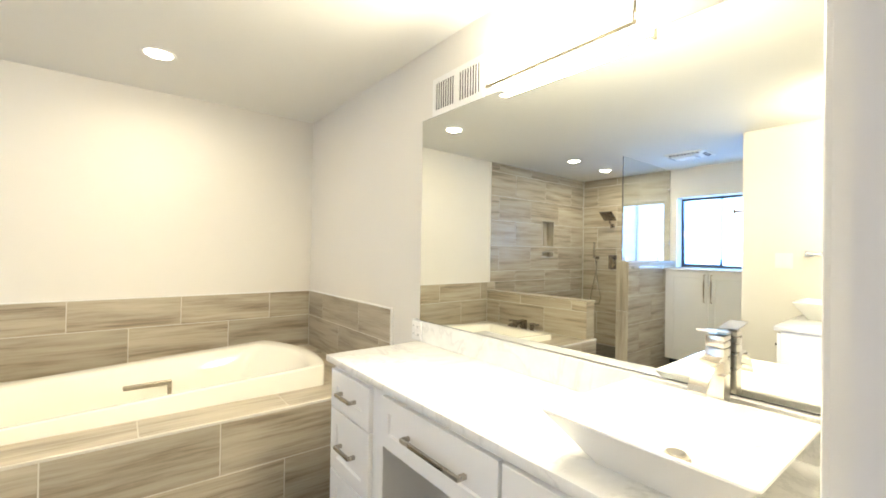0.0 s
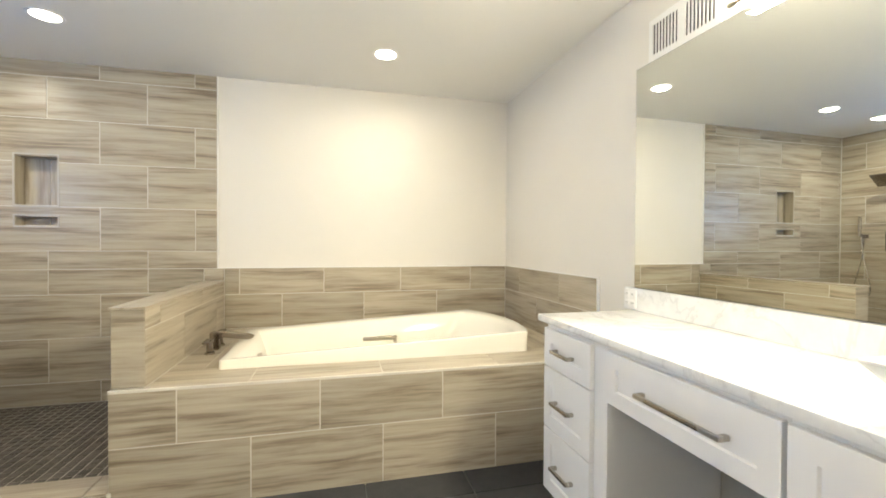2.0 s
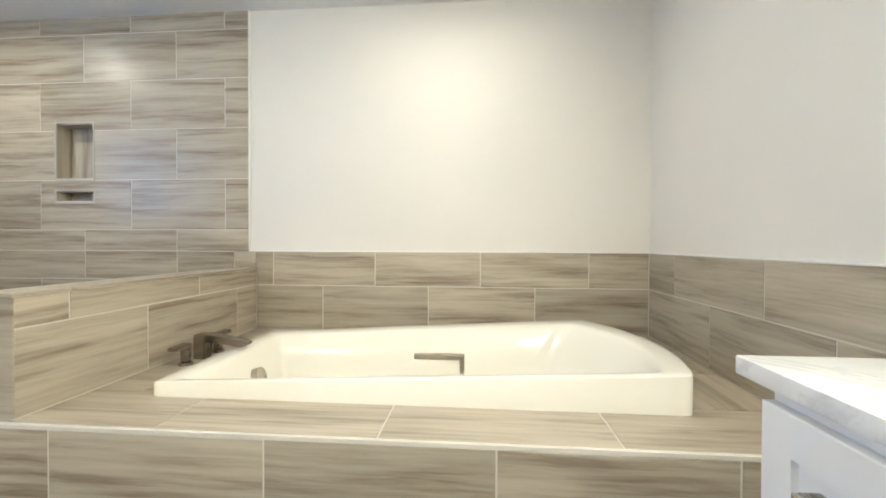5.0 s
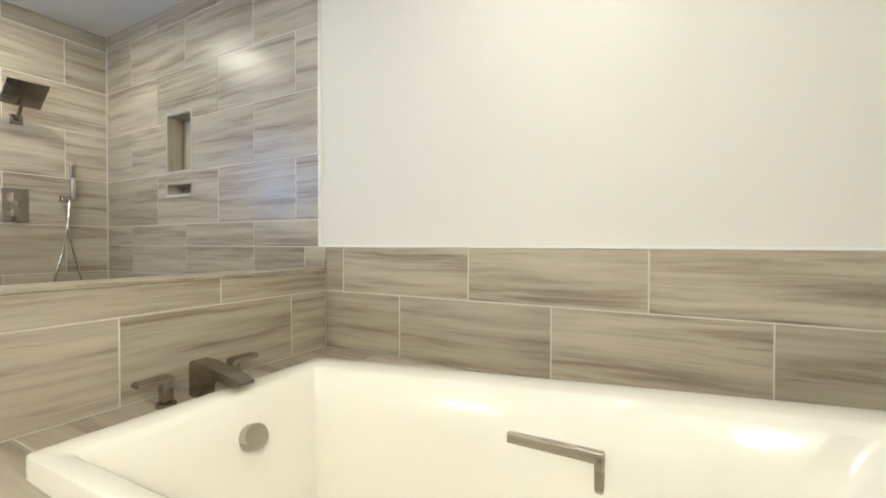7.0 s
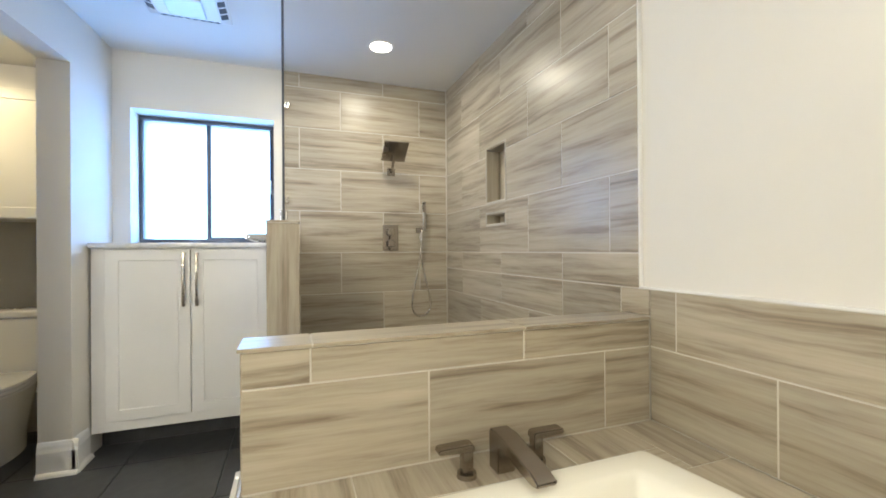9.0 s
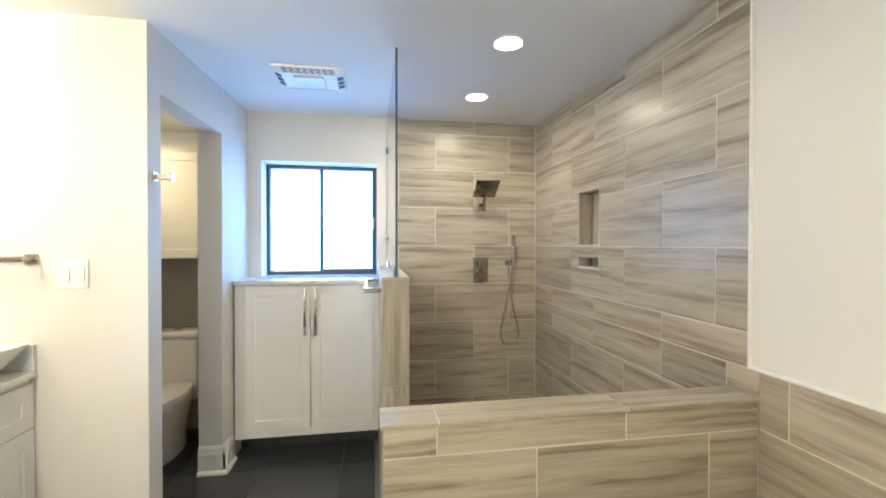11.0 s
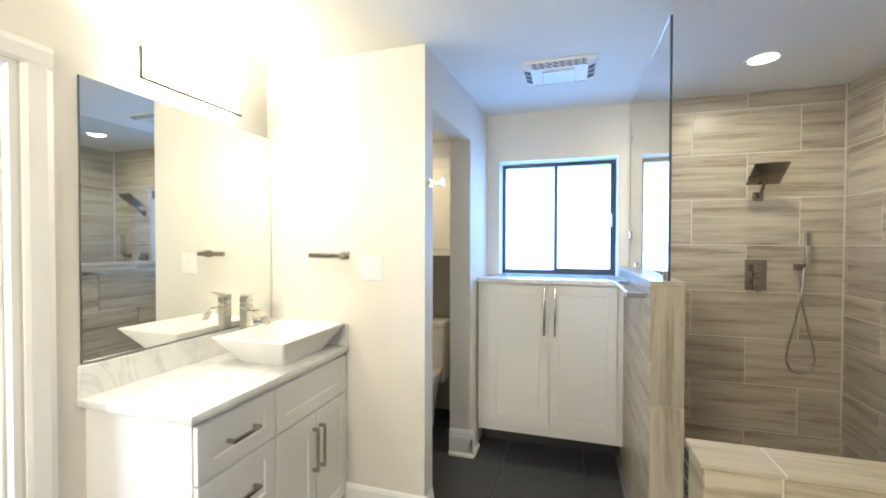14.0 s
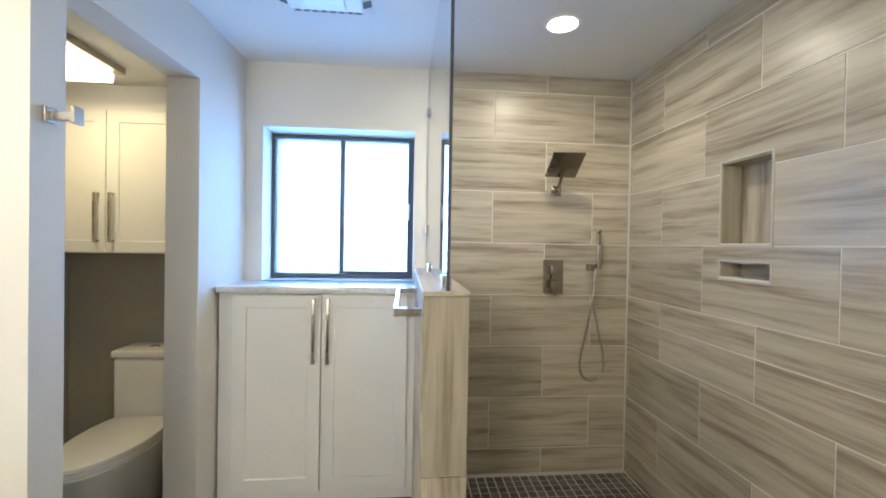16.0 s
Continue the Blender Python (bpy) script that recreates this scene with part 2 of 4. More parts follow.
def prism(bm, poly, axis, lo, hi):
    """Extrudes a polygon (pairs) along an axis: 'x' takes (y, z), 'y' takes (x, z), 'z' takes (x, y)."""
    def at(p, h):
        return {"x": (h, p[0], p[1]), "y": (p[0], h, p[1]), "z": (p[0], p[1], h)}[axis]
    return loft(bm, [[at(p, lo) for p in poly], [at(p, hi) for p in poly]], True, True)


def finish(bm, name, material, smooth=False):
    bmesh.ops.recalc_face_normals(bm, faces=bm.faces)
    me = bpy.data.meshes.new(name)
    bm.to_mesh(me)
    bm.free()
    me.materials.append(material)
    if smooth:
        me.shade_smooth()
        me.set_sharp_from_angle(angle=radians(35))
    return me


def solid(name, bm, material, smooth=False):
    return new(name, finish(bm, name, material, smooth))


def part(name, bm, material, parent, label="", smooth=False):
    ob = new(name, finish(bm, name, material, smooth))
    ob.parent = parent
    if label:
        ob["label"] = label
    return ob


def thing(name, label, category, group="", kind=""):
    ob = new(name)
    ob.empty_display_size = 0.05
    return tagged(ob, label, category, group, kind)


def B(*a, **k):
    return box(bmesh.new(), *a, **k)


def structure(name, bm, material, label, category):
    return tagged(solid(name, bm, material), label, category, kind="structure")


TILE_MESH = {}


def tile_mesh(w, h, t=0.010, ch=0.0012, material=None, name="tile"):
    """A slab centred on its face: length along x, height along y, outwards along z, edges eased."""
    key = (round(w, 3), round(h, 3), name)
    if key not in TILE_MESH:
        a, b, c, d = w / 2, h / 2, w / 2 - ch, h / 2 - ch
        vs = [(-a, -b, -t), (a, -b, -t), (a, b, -t), (-a, b, -t), (-a, -b, -ch), (a, -b, -ch), (a, b, -ch), (-a, b, -ch),
              (-c, -d, 0), (c, -d, 0), (c, d, 0), (-c, d, 0)]
        fs = [(8, 9, 10, 11)] + [(i, (i + 1) % 4, (i + 1) % 4 + 4, i + 4) for i in range(4)] + [(i + 4, (i + 1) % 4 + 4, (i + 1) % 4 + 8, i + 8) for i in range(4)]
        me = bpy.data.meshes.new(name)
        me.from_pydata(vs, [], fs)
        me.materials.append(material or M_TILE)
        TILE_MESH[key] = me
    return TILE_MESH[key]


FACES = {"-y": lambda u, v, d: Matrix(((1, 0, 0, u), (0, 0, -1, d), (0, 1, 0, v), (0, 0, 0, 1))),
         "+x": lambda u, v, d: Matrix(((0, 0, 1, d), (1, 0, 0, u), (0, 1, 0, v), (0, 0, 0, 1))),
         "-x": lambda u, v, d: Matrix(((0, 0, -1, d), (-1, 0, 0, u), (0, 1, 0, v), (0, 0, 0, 1))),
         "+y": lambda u, v, d: Matrix(((-1, 0, 0, u), (0, 0, 1, d), (0, 1, 0, v), (0, 0, 0, 1))),
         "+z": lambda u, v, d: Matrix(((1, 0, 0, u), (0, 1, 0, v), (0, 0, 1, d), (0, 0, 0, 1)))}


def cut(rect, hole):
    u0, u1, v0, v1 = rect
    a0, a1, b0, b1 = hole
    if a0 >= u1 or a1 <= u0 or b0 >= v1 or b1 <= v0:
        return [rect]
    out = []
    if v0 < b0: out.append((u0, u1, v0, b0))
    if v1 > b1: out.append((u0, u1, b1, v1))
    m0, m1 = max(v0, b0), min(v1, b1)
    if u0 < a0: out.append((u0, a0, m0, m1))
    if u1 > a1: out.append((a1, u1, m0, m1))
    return out


def tile_at(parent, face, d, u0, u1, v0, v1, gap=0.0045, upright=False, material=None, name="tile"):
    w, h = u1 - u0 - gap, v1 - v0 - gap
    if w < 0.008 or h < 0.008:
        return
    m = FACES[face]((u0 + u1) / 2, (v0 + v1) / 2, d)
    if upright:
        w, h, m = h, w, m @ pose(0, 0, 0, 0, 0, 90)
    ob = new(name, tile_mesh(w, h, material=material, name=name))
    ob.parent = parent
    ob.matrix_basis = m


def tile_rows(parent, face, d, u0, u1, rows, holes=()):
    """Rows (v0, v1, joints) of tiles on a face at d, with the grout bed behind them."""
    for v0, v1, joints in rows:
        us = [u0] + [j for j in sorted(joints) if u0 + 0.01 < j < u1 - 0.01] + [u1]
        for a, b in zip(us, us[1:]):
            g = 0.0025
            rects = [(a + g, b - g, v0 + g, v1 - g)]
            for hole in holes:
                rects = [q for r in rects for q in cut(r, hole)]
            if len(rects) == 1:
                tile_at(parent, face, d, *rects[0], gap=0.0)
            elif rects:
                cu, cv = (a + b) / 2, (v0 + v1) / 2
                flip = -1 if face in ("-x", "+y") else 1
                bm = bmesh.new()
                for r in rects:
                    p, q = sorted((flip * (r[0] - cu), flip * (r[1] - cu)))
                    box(bm, p, q, r[2] - cv, r[3] - cv, -0.010, 0)
                t = part("tile", bm, M_TILE, parent)
                t.matrix_basis = FACES[face](cu, cv, d)


def bed(parent, face, d, u0, u1, v0, v1, holes=(), t=0.0075, material=None):
    rects = [(u0, u1, v0, v1)]
    for hole in holes:
        rects = [q for r in rects for q in cut(r, hole)]
    s = {"-": 1, "+": -1}[face[0]]
    for i, (a, b, c, e) in enumerate(rects):
        n0, n1 = sorted((d + s * 0.002, d + s * (0.002 + t)))
        lim = {"x": (n0, n1, a, b, c, e), "y": (a, b, n0, n1, c, e), "z": (a, b, c, e, n0, n1)}[face[1]]
        part("grout_bed", B(*lim), material or M_GROUT, parent)


def joints(start, pitch=0.6045):
    return [start + pitch * k for k in range(-8, 9)]

# ---- structure ----
TILE_N, TILE_W, TILE_E = 4.615, -2.556, 1.705
PONY_W, PONY_E, PONY_S, PONY_TOP = -0.672, -0.537, 3.322, 0.905
POST_S, POST_N, POST_E, POST_TOP = 3.338, 3.475, -1.362, 1.278
DECK_S, DECK_Z = 3.296, 0.545
WING_X, WC_Y, WC_YB = -1.327, 2.318, 2.222
NICHES = [(-1.822, -1.568, 1.433, 1.779), (-1.822, -1.568, 1.294, 1.366)]
SHOWER_Z = 0.072

floor = structure("floor", B(-3.0, 1.95, 1.0, 4.8, -0.14, -0.012), M_FGROUT, "dark grey square floor tiles with thin grey joints", "floor")
ceiling = structure("ceiling", B(-3.0, 1.95, 1.0, 4.8, CEIL, CEIL + 0.12), M_CEIL, "smooth white painted ceiling", "ceiling")

# north wall, with the two shower niches sunk into it
bm = bmesh.new()
NB = NORTH + 0.16
for r in [q for a in cut((-3.0, 1.95, -0.1, CEIL), NICHES[0]) for q in cut(a, NICHES[1])]:
    box(bm, r[0], r[1], NORTH, NB, r[2], r[3])
for h in NICHES:
    box(bm, h[0], h[1], NORTH + 0.085, NB, h[2], h[3])
wall_north = structure("wall_north", bm, M_PAINT, "warm white painted wall above the bathtub, tiled in the shower", "wall")
wall_east = structure("wall_east", B(EAST, EAST + 0.2, 1.0, 4.8, -0.1, CEIL), M_PAINT, "warm white painted wall behind the long vanity", "wall")

# west wall with the window opening
WIN = (2.485, 3.328, 1.200, 2.060)
bm = bmesh.new()
for r in cut((2.205, 4.8, -0.1, CEIL), WIN):
    box(bm, -3.0, WEST, r[0], r[1], r[2], r[3])
wall_west = structure("wall_west", bm, M_PAINT, "pale grey painted outer wall round the window", "wall")

# south wall with the doorway, in two depths
bm = bmesh.new()
box(bm, WING_X - 0.1, -0.225, 1.285, SOUTH, -0.1, CEIL)
box(bm, -0.225, 0.72, 1.005, SOUTH, 2.0, CEIL)
box(bm, 0.72, EAST + 0.2, 1.005, 1.180, -0.1, CEIL)
wall_south = structure("wall_south", bm, M_PAINT, "warm white painted wall with the doorway and small mirror", "wall")


def wc_face(x):
    """The face of the toilet room's wall, which runs slightly out of square."""
    return WC_Y + (WING_X - x) * 0.058


# wing wall beside the short vanity and the wall of the toilet room with its cased opening
OPEN = (-2.112, -1.432, -0.2, 2.135)
bm = bmesh.new()
box(bm, WING_X - 0.097, WING_X, SOUTH, WC_YB, -0.1, CEIL)
for wx0, wx1, lo in ((OPEN[1], WING_X, -0.1), (OPEN[0], OPEN[1], OPEN[3]), (WEST, OPEN[0], -0.1)):
    prism(bm, [(wx0, WC_YB), (wx1, WC_YB), (wx1, wc_face(wx1)), (wx0, wc_face(wx0))], "z", lo, CEIL)
wing_wall = structure("wall_wing", bm, M_PAINT, "warm white wing wall with an open doorway to the toilet", "wall")
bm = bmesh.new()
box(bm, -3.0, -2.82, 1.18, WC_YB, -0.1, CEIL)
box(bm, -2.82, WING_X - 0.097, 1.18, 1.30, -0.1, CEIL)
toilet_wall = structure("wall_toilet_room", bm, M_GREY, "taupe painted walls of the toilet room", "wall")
toilet_ceiling = structure("ceiling_toilet_room", B(-2.82, WING_X - 0.097, 1.30, WC_YB, 2.24, 2.34), M_CEIL, "low white ceiling of the toilet room", "ceiling")

# bedroom beyond the doorway
bm = bmesh.new()
box(bm, -4.2, 3.2, -3.5, -3.35, -0.1, 2.5)
box(bm, -4.3, -4.2, -3.5, 1.4, -0.1, 2.5)
box(bm, 3.2, 3.3, -3.5, 1.4, -0.1, 2.5)
box(bm, -4.2, -1.10, 1.18, 1.283, -0.1, 2.5)
box(bm, 0.80, 3.2, 0.90, 1.003, -0.1, 2.5)
bedroom_wall = structure("wall_bedroom", bm, M_BEDWALL, "grey painted bedroom walls", "wall")
structure("floor_bedroom", B(-4.2, 3.2, -3.5, 1.06, -0.1, 0.004), M_CARPET, "grey beige bedroom carpet", "carpet")
structure("ceiling_bedroom", B(-4.2, 3.2, -3.5, 1.0, 2.46, 2.55), M_CEIL, "white bedroom ceiling", "ceiling")
structure("baseboard_bedroom", B(-4.2, 3.2, -3.35, -3.33, 0.0, 0.14), M_TRIM, "white bedroom baseboard", "baseboard")

# window
window = thing("window_1", "sliding window with a dark metal frame and frosted panes", "window", kind="structure")
GX = -2.755
wy0, wy1, wz0, wz1, wm = WIN[0], WIN[1], WIN[2] + 0.002, WIN[3] - 0.001, 2.896
for nm, lim in (("window_frame", (GX - 0.03, GX + 0.03, wy0, wy1, wz0, wz0 + 0.028)), ("window_frame", (GX - 0.03, GX + 0.03, wy0, wy1, wz1 - 0.024, wz1)),
                ("window_frame", (GX - 0.03, GX + 0.03, wy0, wy0 + 0.022, wz0 + 0.028, wz1 - 0.024)), ("window_frame", (GX - 0.03, GX + 0.03, wy1 - 0.022, wy1, wz0 + 0.028, wz1 - 0.024)),
                ("window_sash", (GX - 0.022, GX + 0.022, wm - 0.013, wm + 0.013, wz0 + 0.028, wz1 - 0.024)), ("window_sash", (GX - 0.008, GX + 0.020, wm + 0.013, wy1 - 0.022, wz0 + 0.028, wz0 + 0.042)),
                ("window_sash", (GX - 0.008, GX + 0.020, wy1 - 0.035, wy1 - 0.022, wz0 + 0.042, wz1 - 0.024))):
    part(nm, B(*lim, bevel=0.003), M_BLACK, window)
part("window_latch", B(GX + 0.02, GX + 0.045, wy1 - 0.038, wy1 - 0.023, 1.56, 1.66, bevel=0.004), M_TRIM, window, "white sash latch")
for a, b in ((wy0 + 0.022, wm - 0.013), (wm + 0.013, wy1 - 0.035)):
    p = part("pane", B(GX - 0.004, GX + 0.001, a, b, wz0 + 0.03, wz1 - 0.024), M_PANE, window, "frosted pane")
    p.visible_shadow = False
bd = tagged(solid("backdrop", B(-3.46, -3.45, 1.2, 4.6, 0.2, 3.2), M_SKY), "bright overcast daylight behind the frosted window", "sky", kind="structure")

# door frame and casing
door_frame = thing("door_1", "white painted door frame with casing and an open door leaf", "door", kind="structure")
part("jamb", B(-0.226, -0.207, 1.270, SOUTH + 0.002, 0, 1.983), M_TRIM, door_frame)
part("jamb", B(0.700, 0.721, 1.000, 1.184, 0, 1.983), M_TRIM, door_frame)
part("head_jamb", B(-0.226, 0.721, 1.100, SOUTH + 0.002, 1.983, 2.001), M_TRIM, door_frame)
part("door_stop", B(-0.207, -0.196, 1.318, 1.350, 0, 1.983, bevel=0.003), M_TRIM, door_frame)


def casing(x0, x1, z0, z1, y, upright):
    bm = bmesh.new()
    if upright:
        prof = [(x0, y), (x1, y), (x1, y + 0.010), (x1 - 0.012, y + 0.016), (x0 + 0.02, y + 0.019), (x0, y + 0.013)]
        prism(bm, prof, "z", z0, z1)
    else:
        prof = [(y, z0), (y + 0.010, z0), (y + 0.016, z0 + 0.012), (y + 0.019, z1 - 0.02), (y + 0.013, z1), (y, z1)]
        prism(bm, prof, "x", x0, x1)
    return bm


part("casing", casing(-0.314, -0.236, 0, 1.996, SOUTH, True), M_TRIM, door_frame)
part("casing", casing(-0.314, 0.79, 1.997, 2.070, SOUTH, False), M_TRIM, door_frame)
part("casing", B(0.722, 0.79, 1.181, 1.199, 0, 1.996, bevel=0.004), M_TRIM, door_frame)
leaf = part("door_leaf", B(-1.06, -0.204, 1.226, 1.261, 0.015, 1.978, bevel=0.002), M_TRIM, door_frame, "white door leaf standing open")
for z in (0.25, 1.05, 1.77):
    bm = bmesh.new()
    box(bm, -0.206, -0.2035, 1.262, 1.318, z - 0.045, z + 0.045)
    cyl(bm, (-0.196, 1.266, z - 0.047), (-0.196, 1.266, z + 0.047), 0.006, seg=10)
    part("hinge", bm, M_WPLASTIC, door_frame, "painted hinge")

# baseboards


def baseboard(name, x0, x1, y0, y1, face):
    prof = [(0, 0), (0.016, 0), (0.016, 0.122), (0.012, 0.138), (0.011, 0.154), (0.005, 0.170), (0, 0.175)]
    foot = [(0.016, 0), (0.034, 0), (0.032, 0.012), (0.024, 0.020), (0.016, 0.022)]
    bm = bmesh.new()
    for pr in (prof, foot):
        if face == "+x":
            prism(bm, [(x0 + d, z) for d, z in pr], "y", y0, y1)
        else:
            prism(bm, [(y0 + d, z) for d, z in pr], "x", x0, x1)
    return tagged(solid(name, bm, M_TRIM), "white moulded baseboard along the painted wall", "baseboard", kind="structure")


baseboard("baseboard", WING_X, 0, 1.873, WC_Y + 0.028, "+x")
baseboard("baseboard", OPEN[1], WING_X, WC_Y, 0, "+y")
baseboard("baseboard", -2.272, OPEN[0] + 0.016, wc_face(-2.15) + 0.001, 0, "+y")
baseboard("baseboard", OPEN[0], 0, WC_YB, wc_face(-2.15) + 0.029, "+x")
baseboard("baseboard", -0.376, -0.316, SOUTH, 0, "+y")

# half wall between the tub and the shower, and its kerb
half_wall = structure("half_wall_tub", B(PONY_W + 0.0075, PONY_E - 0.0075, PONY_S + 0.0075, NORTH, -0.05, PONY_TOP - 0.0075), M_GROUT, "tiled half wall between bathtub and shower", "wall")
post_wall = structure("half_wall_shower", B(WEST, POST_E - 0.0075, POST_S + 0.0075, POST_N - 0.0075, -0.05, POST_TOP - 0.0075), M_GROUT, "taller tiled half wall that carries the shower glass", "wall")
curb = structure("shower_curb", B(POST_E - 0.012, PONY_W + 0.012, 3.290, 3.446, -0.05, 0.1025), M_GROUT, "tiled shower kerb", "kerb")
bm = bmesh.new()
DT = DECK_Z - 0.0075
box(bm, PONY_E - 0.012, EAST, DECK_S + 0.012, 3.585, -0.05, DT)
box(bm, PONY_E - 0.012, -0.235, 3.585, NORTH, -0.05, DT)
box(bm, -0.235, 0.30, 4.315, NORTH, -0.05, DT)
box(bm, 0.30, 0.90, 4.375, NORTH, -0.05, DT)
box(bm, 0.90, 1.36, 4.415, NORTH, -0.05, DT)
box(bm, 1.36, EAST, 3.585, NORTH, -0.05, DT)
box(bm, PONY_W + 0.0075, PONY_E - 0.012, DECK_S + 0.012, PONY_S + 0.0075, -0.05, DT)
deck = structure("tub_deck", bm, M_GROUT, "tiled deck round the bathtub", "tub deck")
shower_floor = structure("floor_shower", B(WEST, PONY_W + 0.012, 3.442, NORTH, -0.05, SHOWER_Z - 0.003), M_MGROUT, "small dark square mosaic shower floor with pale joints", "floor")

# ---- bathtub ----


def rim_z(x):
    k = max(0.0, min(1.0, (x + 0.31) / 1.72))
    return 0.590 + 0.073 * k


def tub_ring(inset, z=None, drop=0.0, n=90, slide=0.0):
    """The outline of the tub seen from above, drawn in by inset."""
    fl, fr, br, bl = Vector((-0.298, 3.53)), Vector((1.40, 3.525)), Vector((1.30, 4.46)), Vector((-0.31, 4.35))
    c = Vector((0.56, 3.95))
    pts = []
    for k in range(n): pts.append(fl.lerp(fr, k / n))
    for k in range(n):
        t = k / n
        p = fr.lerp(br, t)
        pts.append(p + Vector((0.115 * math.sin(math.pi * t) ** 0.8, 0)))
    for k in range(n): pts.append(br.lerp(bl, k / n))
    for k in range(n): pts.append(bl.lerp(fl, k / n))
    for _ in range(2):
        pts = [(pts[i - 1] + 2 * pts[i] + pts[(i + 1) % len(pts)]) / 4 for i in range(len(pts))]
    out = []
    for p in pts:
        q = Vector((c.x + (p.x - c.x) * (1 - inset / 0.87), c.y + (p.y - c.y) * (1 - inset / 0.44) - 0.25 * min(inset, 0.09)))
        q.x += slide * max(0.0, q.x - 0.3)
        out.append((q.x, q.y, (rim_z(p.x) if z is None else z) - drop))
    return out


bathtub = thing("bathtub", "cream acrylic drop-in bathtub with a raised sloping end", "bathtub")
bm = bmesh.new()
loft(bm, [tub_ring(0.0, 0.541), tub_ring(0.0, drop=0.007), tub_ring(0.002, drop=0.002), tub_ring(0.007), tub_ring(0.066, drop=0.003), tub_ring(0.078, drop=0.007),
          tub_ring(0.092, drop=0.024), tub_ring(0.128, 0.475, slide=-0.08), tub_ring(0.165, 0.30, slide=-0.16), tub_ring(0.20, 0.18, slide=-0.22), tub_ring(0.25, 0.145, slide=-0.25)], False, True)
part("basin", bm, M_ACRYL, bathtub, smooth=True)
bm = bmesh.new()
cyl(bm, (-0.195, 3.960, 0.468), (-0.150, 3.960, 0.485), 0.037, 0.035, 32)
part("overflow_cover", bm, M_NICKEL, bathtub, "round nickel overflow cover", True)
bm = bmesh.new()
cyl(bm, (0.0, 3.95, 0.146), (0.0, 3.95, 0.152), 0.035, seg=24)
part("drain", bm, M_NICKEL, bathtub)
bm = bmesh.new()
box(bm, 0.445, 0.690, 4.250, 4.272, 0.490, 0.520, bevel=0.006, seg=3)
box(bm, 0.666, 0.690, 4.250, 4.271, 0.418, 0.508, bevel=0.006, seg=3)
box(bm, 0.447, 0.470, 4.264, 4.330, 0.494, 0.516, bevel=0.004)
box(bm, 0.668, 0.688, 4.264, 4.330, 0.420, 0.442, bevel=0.004)
part("grab_handle", bm, M_NICKEL, bathtub, "angled nickel grab handle", True).location = (0.018, 0, -0.004)


# ---- tub filler ----
filler = thing("tub_filler", "dark nickel deck-mounted tub filler spout with two levers", "faucet")
bm = bmesh.new()
prism(bm, [(-0.455, DECK_Z), (-0.405, DECK_Z), (-0.405, 0.612), (-0.396, 0.624), (-0.245, 0.602), (-0.218, 0.607), (-0.212, 0.618), (-0.250, 0.632), (-0.400, 0.654), (-0.448, 0.654), (-0.455, 0.647)], "y", 3.950, 4.004)
bmesh.ops.bevel(bm, geom=bm.edges[:], offset=0.003, segments=2, affect="EDGES")
part("spout", bm, M_BRONZE, filler, smooth=True)


def lever(y, flip):
    h = part("handle", cyl(bmesh.new(), (-0.43, y, DECK_Z), (-0.43, y, DECK_Z + 0.012), 0.027, 0.025), M_BRONZE, filler, smooth=True)
    bm = bmesh.new()
    box(bm, -0.446, -0.414, y - 0.015, y + 0.015, DECK_Z + 0.012, DECK_Z + 0.074, bevel=0.006)
    part("stem", bm, M_BRONZE, h, smooth=True)
    bm = bmesh.new()
    prism(bm, [(y - flip * 0.018, DECK_Z + 0.068), (y + flip * 0.082, DECK_Z + 0.074), (y + flip * 0.084, DECK_Z + 0.082), (y + flip * 0.078, DECK_Z + 0.089), (y - flip * 0.010, DECK_Z + 0.090), (y - flip * 0.018, DECK_Z + 0.084)], "x", -0.448, -0.412)
    bmesh.ops.recalc_face_normals(bm, faces=bm.faces)
    bmesh.ops.bevel(bm, geom=bm.edges[:], offset=0.003, segments=2, affect="EDGES")
    part("lever", bm, M_BRONZE, h, smooth=True)


lever(3.872, -1)
lever(4.085, 1)

# ---- cabinet fronts ----


def shaker(parent, name, face, d, u0, u1, v0, v1, rail=0.055, depth=0.008, t=0.019, mat_=None):
    """A framed door or drawer front on a face, its middle sunk by depth."""
    bm = bmesh.new()
    m = FACES[face]((u0 + u1) / 2, (v0 + v1) / 2, d)
    a, b = (u1 - u0) / 2, (v1 - v0) / 2
    ch = 0.0015
    def ring(i, z):
        return [(-a + i, -b + i, z), (a - i, -b + i, z), (a - i, b - i, z), (-a + i, b - i, z)]
    loft(bm, [ring(0, -t), ring(0, -ch), ring(ch, 0), ring(rail, 0), ring(rail + 0.003, -depth)], True, True)
    ob = part(name, bm, mat_ or M_CAB, parent)
    ob.matrix_basis = m
    return ob


def bar_handle(parent, length, upright, cu, cv, out=0.034, w=0.013):
    """A square bar pull, in the door's own axes."""
    bm = bmesh.new()
    h = length / 2
    box(bm, -h, h, -w / 2, w / 2, out - 0.011, out, bevel=0.0015)
    for s in (-1, 1):
        box(bm, s * h - (w if s > 0 else 0), s * h + (0 if s > 0 else w), -w / 2, w / 2, 0, out - 0.009)
    ob = part("handle", bm, M_NICKEL, parent, "brushed nickel bar handle", True)
    ob.matrix_basis = pose(cu, cv, 0, 0, 0, 90 if upright else 0)
    return ob


